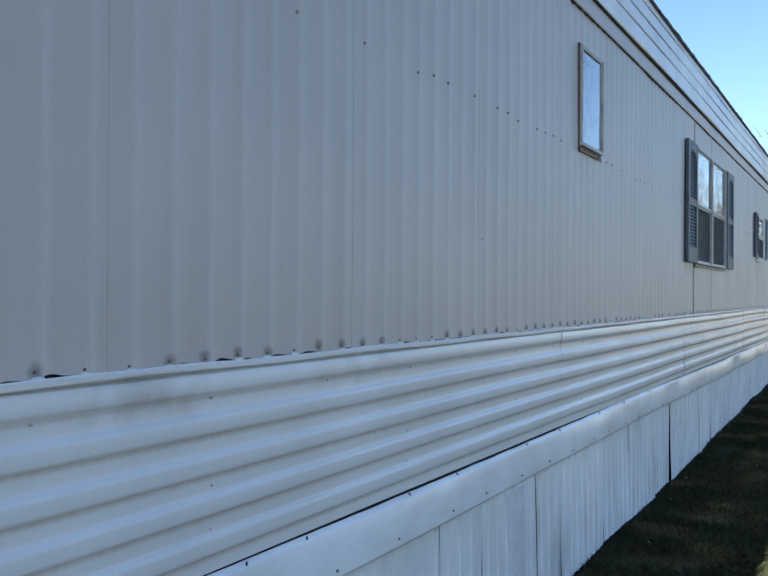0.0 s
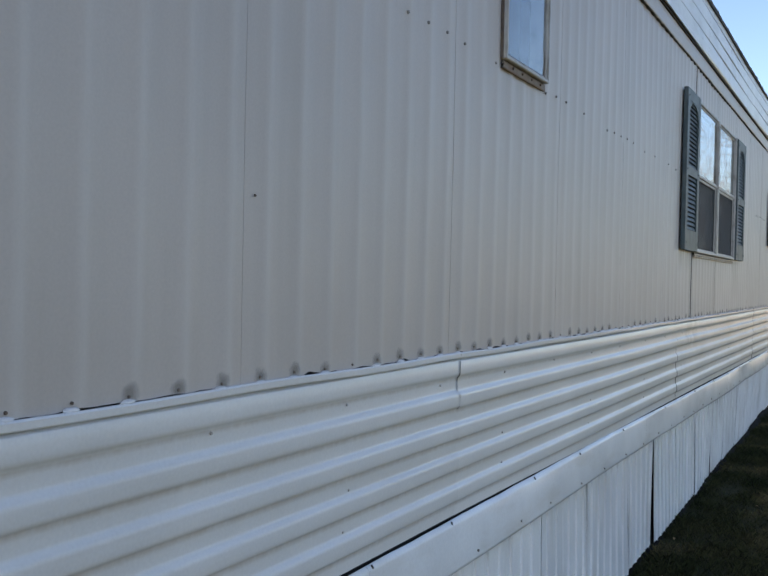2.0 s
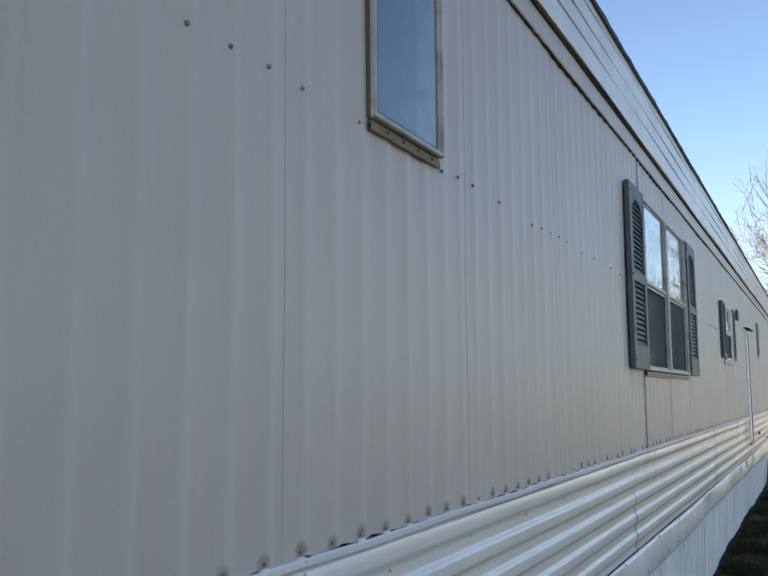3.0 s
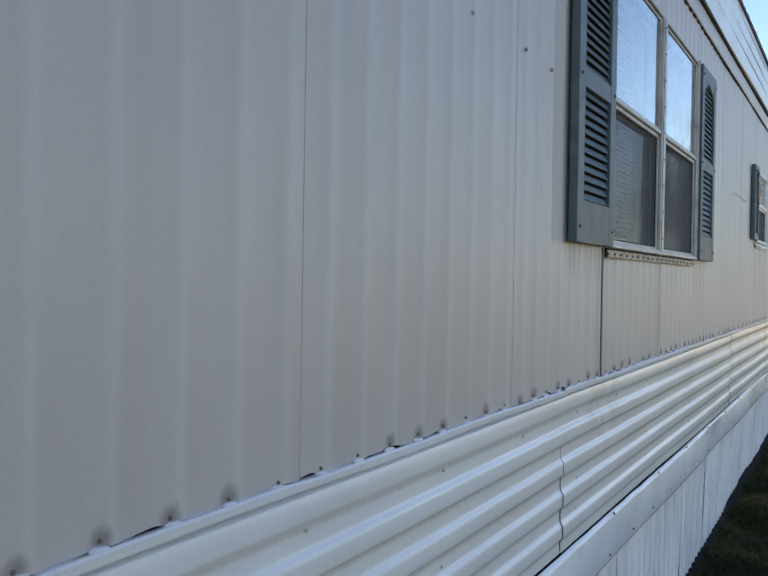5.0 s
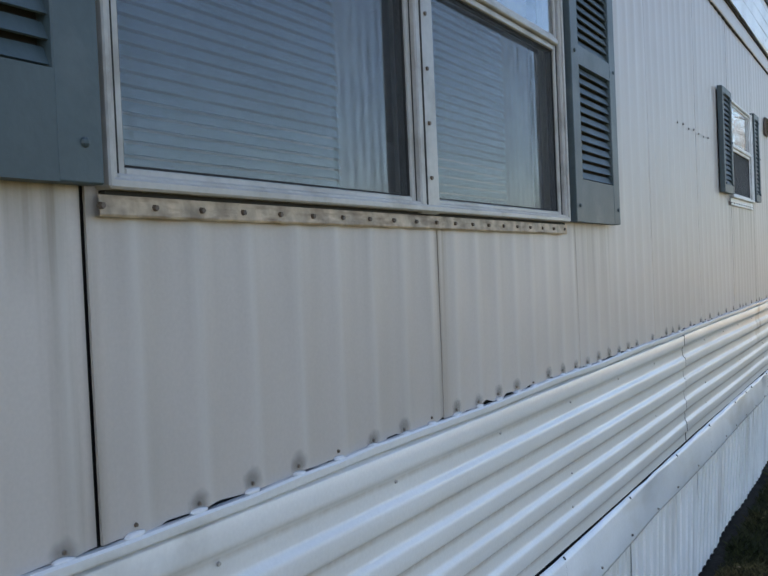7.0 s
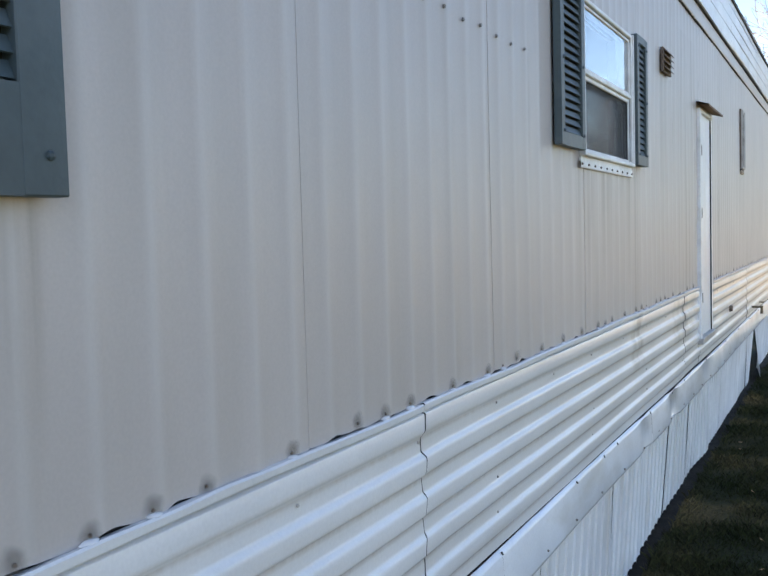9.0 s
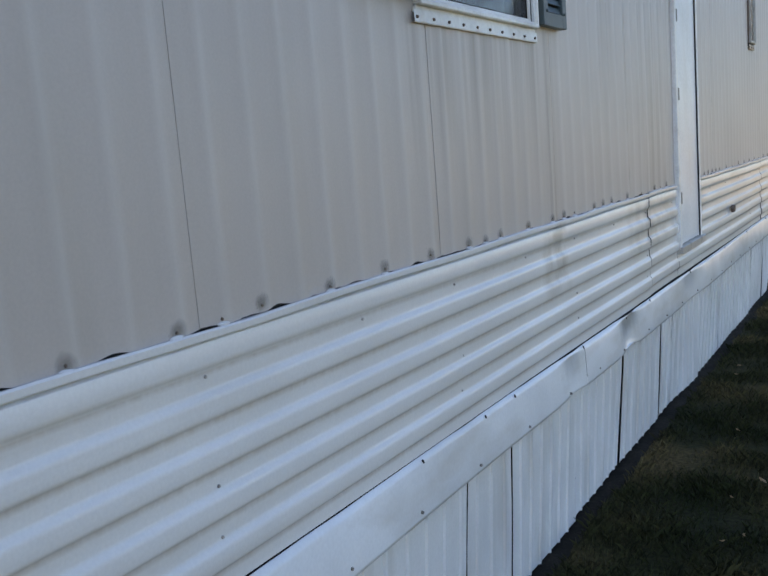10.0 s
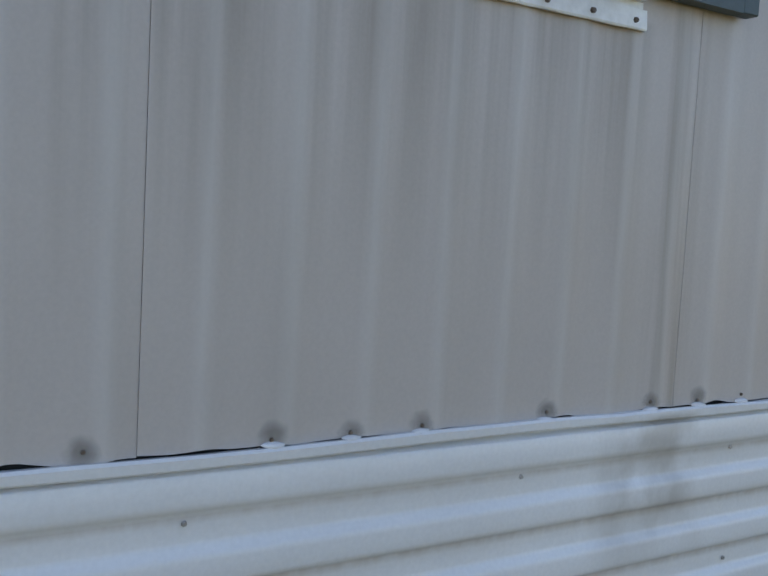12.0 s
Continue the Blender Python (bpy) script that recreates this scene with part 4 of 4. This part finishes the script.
def bead_mesh(seed):
    """A lump of white caulk pressed over the strip below a rib."""
    r = random.Random(seed)
    bm = bmesh.new()
    bmesh.ops.create_uvsphere(bm, u_segments=10, v_segments=6, radius=1.0)
    for v in bm.verts:
        k = 1 + 0.25 * noise.noise(v.co * 1.7 + Vector((seed, 0, 0)))
        v.co = Vector((v.co.x * 0.012, v.co.y * r.uniform(0.018, 0.022), v.co.z * 0.0065)) * k
    for f in bm.faces:
        f.smooth = True
    me = bpy.data.meshes.new("caulk_bead")
    bm.to_mesh(me)
    bm.free()
    me.materials.append(M_BAND)
    return me


BEADS = [bead_mesh(k) for k in range(4)]
DAUBS = [daub_mesh(k) for k in range(4)]
rs = random.Random(5)
for a in SEAMS:
    b = sheet_of(a + 0.01)[1]
    for k in range(8):
        yy = a + (k * 0.14875 + 0.072) * (b - a) / SHEET
        if not -0.5 < yy < Y_END - 0.05 or DOOR[0] - 0.05 < yy < DOOR[1] + 0.05:
            continue
        if yy < 12.5 or k % 2 or rs.random() < 0.25:
            zz = 1.529 + rs.uniform(-0.004, 0.003)
            share("screw", RUSTY, pose(XW + face_x(yy) + 0.003, yy, zz), wall)
            if rs.random() < 0.85:
                share("caulk_bead", rs.choice(BEADS), pose(XW + 0.006, yy + rs.uniform(-0.006, 0.006), 1.5155, rs.uniform(-5, 5), 0, 0), BAND)
            if rs.random() < 0.8:
                share("caulk_daub", rs.choice(DAUBS), pose(XW + face_x(yy) + 0.0036, yy + rs.uniform(-0.003, 0.003), zz + rs.uniform(-0.002, 0.007), 0, 0, 0), wall)
        if 1.2 < yy < 8.6 or 13.5 < yy < 14.6:
            if rs.random() < 0.62 and not in_hole(yy, 2.72):
                share("screw", SCREW, pose(XW + face_x(yy) + 0.004, yy, 2.664 + rs.uniform(-0.010, 0.012)), wall)
share("screw", RUSTY, pose(XW + face_x(3.41) + 0.003, 3.41, 1.99), wall)
yy, k = 0.07, 0
while yy < Y_END:
    for zz in ((1.41, 1.152, 1.03), (1.41,))[k % 2]:
        if not DOOR[0] - 0.05 < yy < DOOR[1] + 0.05:
            share("screw", SMALL, pose(XW + (0.009 if zz > 1.3 else 0.006), yy + rs.uniform(-0.02, 0.02), zz + rs.uniform(-0.004, 0.004)), BAND)
    yy, k = yy + 0.635, k + 1


# ---- wall vent, outlet, faucet ----
vent = thing("wall_vent", "small brown louvred exhaust vent on the siding", "vent")
part("vent_frame", box(XW + 0.010, XW + 0.030, 17.08, 17.36, 2.985, 3.14, 0.004), M_VENT, vent)
for i in range(4):
    bm = bmesh.new()
    add_box(bm, -0.002, 0.002, 17.10, 17.34, -0.020, 0.020)
    ob = part("louvre", bm, M_VENT, vent)
    ob.matrix_basis = pose(XW + 0.036, 0, 3.015 + 0.036 * i, 0, -40, 0)
outlet = thing("cable_outlet", "small dark round cable inlet on the white band", "outlet")
bm = bmesh.new()
bmesh.ops.create_cone(bm, cap_ends=True, segments=14, radius1=0.035, radius2=0.028, depth=0.03, matrix=Matrix.Translation((XW + 0.03, 20.62, 1.17)) @ Matrix.Rotation(radians(90), 4, "Y"))
part("outlet_cover", bm, M_VENT, outlet)
tap = thing("garden_faucet", "dark metal garden faucet sticking out above the trim", "faucet")
bm = bmesh.new()
bmesh.ops.create_cone(bm, cap_ends=True, segments=10, radius1=0.014, radius2=0.014, depth=0.14, matrix=Matrix.Translation((XW + 0.075, 22.84, 1.0)) @ Matrix.Rotation(radians(90), 4, "Y"))
part("pipe", bm, M_BRASS, tap)
bm = bmesh.new()
bmesh.ops.create_cone(bm, cap_ends=True, segments=10, radius1=0.02, radius2=0.013, depth=0.09, matrix=Matrix.Translation((XW + 0.13, 22.84, 0.965)))
part("spout", bm, M_BRASS, tap)
bm = bmesh.new()
bmesh.ops.create_cone(bm, cap_ends=True, segments=12, radius1=0.032, radius2=0.032, depth=0.012, matrix=Matrix.Translation((XW + 0.13, 22.84, 1.06)))
part("handle", bm, M_BRASS, tap)


# ---- trees ----
def tree(x, y, height, seed, label):
    r = random.Random(seed)
    t = thing("tree", label, "tree", "bare trees")
    t.location = (x, y, 0)
    verts, faces, tv, tf = [], [], [], []

    def tube(a, b, ra, rb, sides, into_v, into_f):
        d = (b - a).normalized()
        u = d.orthogonal().normalized()
        w = d.cross(u)
        n0 = len(into_v)
        for p, rr in ((a, ra), (b, rb)):
            for i in range(sides):
                an = math.tau * i / sides
                into_v.append(tuple(p + (u * math.cos(an) + w * math.sin(an)) * rr))
        for i in range(sides):
            j = (i + 1) % sides
            into_f.append((n0 + i, n0 + j, n0 + sides + j, n0 + sides + i))

    def grow(p, d, length, radius, level):
        segs = 5 if level < 3 else 3
        for s in range(segs):
            d2 = (d + Vector((r.gauss(0, 1), r.gauss(0, 1), r.gauss(0.15, 0.8))) * 0.13).normalized()
            q = p + d2 * length / segs
            r2 = radius * (0.86 if level < 3 else 0.75)
            if level == 0:
                tube(p, q, radius, r2, 9, tv, tf)
            else:
                r2 = max(r2, 0.009)
                tube(p, q, radius, r2, 6 if level < 2 else (4 if level < 4 else 3), verts, faces)
            p, d, radius = q, d2, r2
            if level < 5 and (level > 0 or s >= 1):
                for _ in range(r.choice((1, 1, 2)) if level else 2):
                    out = (d + d.orthogonal().normalized().cross(d) * r.uniform(-1, 1) * 0.9 + d.orthogonal().normalized() * r.uniform(-1, 1) * 0.9 + Vector((0, 0, 0.12))).normalized()
                    grow(p, out, length * (r.uniform(0.75, 1.0) if level == 0 else r.uniform(0.5, 0.74)), max(radius * 0.66, 0.014), level + 1)

    grow(Vector((0, 0, -0.3)), Vector((0.02, 0, 1)), height * 0.40, height * 0.026, 0)
    for name, v, f in (("trunk", tv, tf), ("crown", verts, faces)):
        me = bpy.data.meshes.new(name)
        me.from_pydata(v, [], f)
        me.materials.append(M_BARK)
        ob = new(name, me)
        ob.parent = t
    return t


tree(-1.5, 48.0, 12.0, 3, "large bare deciduous tree behind the home's end")
tree(4.2, 54.0, 9.5, 8, "bare deciduous tree on the lawn, mirrored in the windows")


# ---- far house, path ----
house = thing("house", "small white far house with brown roof and hedge", "house")
part("wall", box(-16, -6.0, 158, 166, -0.2, 3.0), M_HOUSE, house)
bm = bmesh.new()
v = [bm.verts.new(c) for c in ((-16.6, 157.3, 2.9), (-5.4, 157.3, 2.9), (-5.4, 166.7, 2.9), (-16.6, 166.7, 2.9), (-16.6, 162, 4.9), (-5.4, 162, 4.9))]
for f in ((0, 1, 5, 4), (2, 3, 4, 5), (1, 2, 5), (3, 0, 4), (3, 2, 1, 0)):
    bm.faces.new([v[i] for i in f])
part("roof", bm, M_ROOF_BROWN, house)
part("door", box(-7.8, -6.9, 157.93, 157.99, 0.0, 2.1), M_VENT, house)
part("window", box(-10.2, -9.0, 157.93, 157.99, 0.9, 2.0), M_VENT, house)
for a, b in ((-12.8, -11.4), (-5.2, -4.2)):
    bush = thing("bush", "dark evergreen bush beside the far house", "bush", "evergreen bushes")
    bm = bmesh.new()
    rb = random.Random(int(a * 10))
    for k in range(160):
        c = Vector((rb.uniform(a, b), rb.uniform(155.5, 156.8), rb.uniform(0.1, 2.0)))
        bmesh.ops.create_icosphere(bm, subdivisions=1, radius=rb.uniform(0.10, 0.22), matrix=Matrix.Translation(c))
    part("foliage", bm, M_BUSH, bush)
part_r = part("road", strip([(-200.0, -0.028), (200.0, -0.028)], 70.0, 75.5, 2), M_CONCRETE)
tagged(part_r, "pale grey street across the far lawn", "road", kind="structure")
vent_pipe = thing("roof_vent", "short pale plumbing vent on the roof edge", "vent")
bm = bmesh.new()
bmesh.ops.create_cone(bm, cap_ends=True, segments=12, radius1=0.04, radius2=0.04, depth=0.3, matrix=Matrix.Translation((-1.95, 20.85, 4.30)))
part("pipe", bm, M_FASCIA, vent_pipe)
bm = bmesh.new()
bmesh.ops.create_cone(bm, cap_ends=True, segments=12, radius1=0.085, radius2=0.03, depth=0.07, matrix=Matrix.Translation((-1.95, 20.85, 4.46)))
part("cap", bm, M_FASCIA, vent_pipe)
path_m = part("pavement", strip([(-14.0, -0.10), (-14.0, -0.035), (30.0, -0.035), (30.0, -0.10)], 32.4, 33.2, 2), M_CONCRETE)
tagged(path_m, "pale concrete path across the lawn", "path", kind="structure")
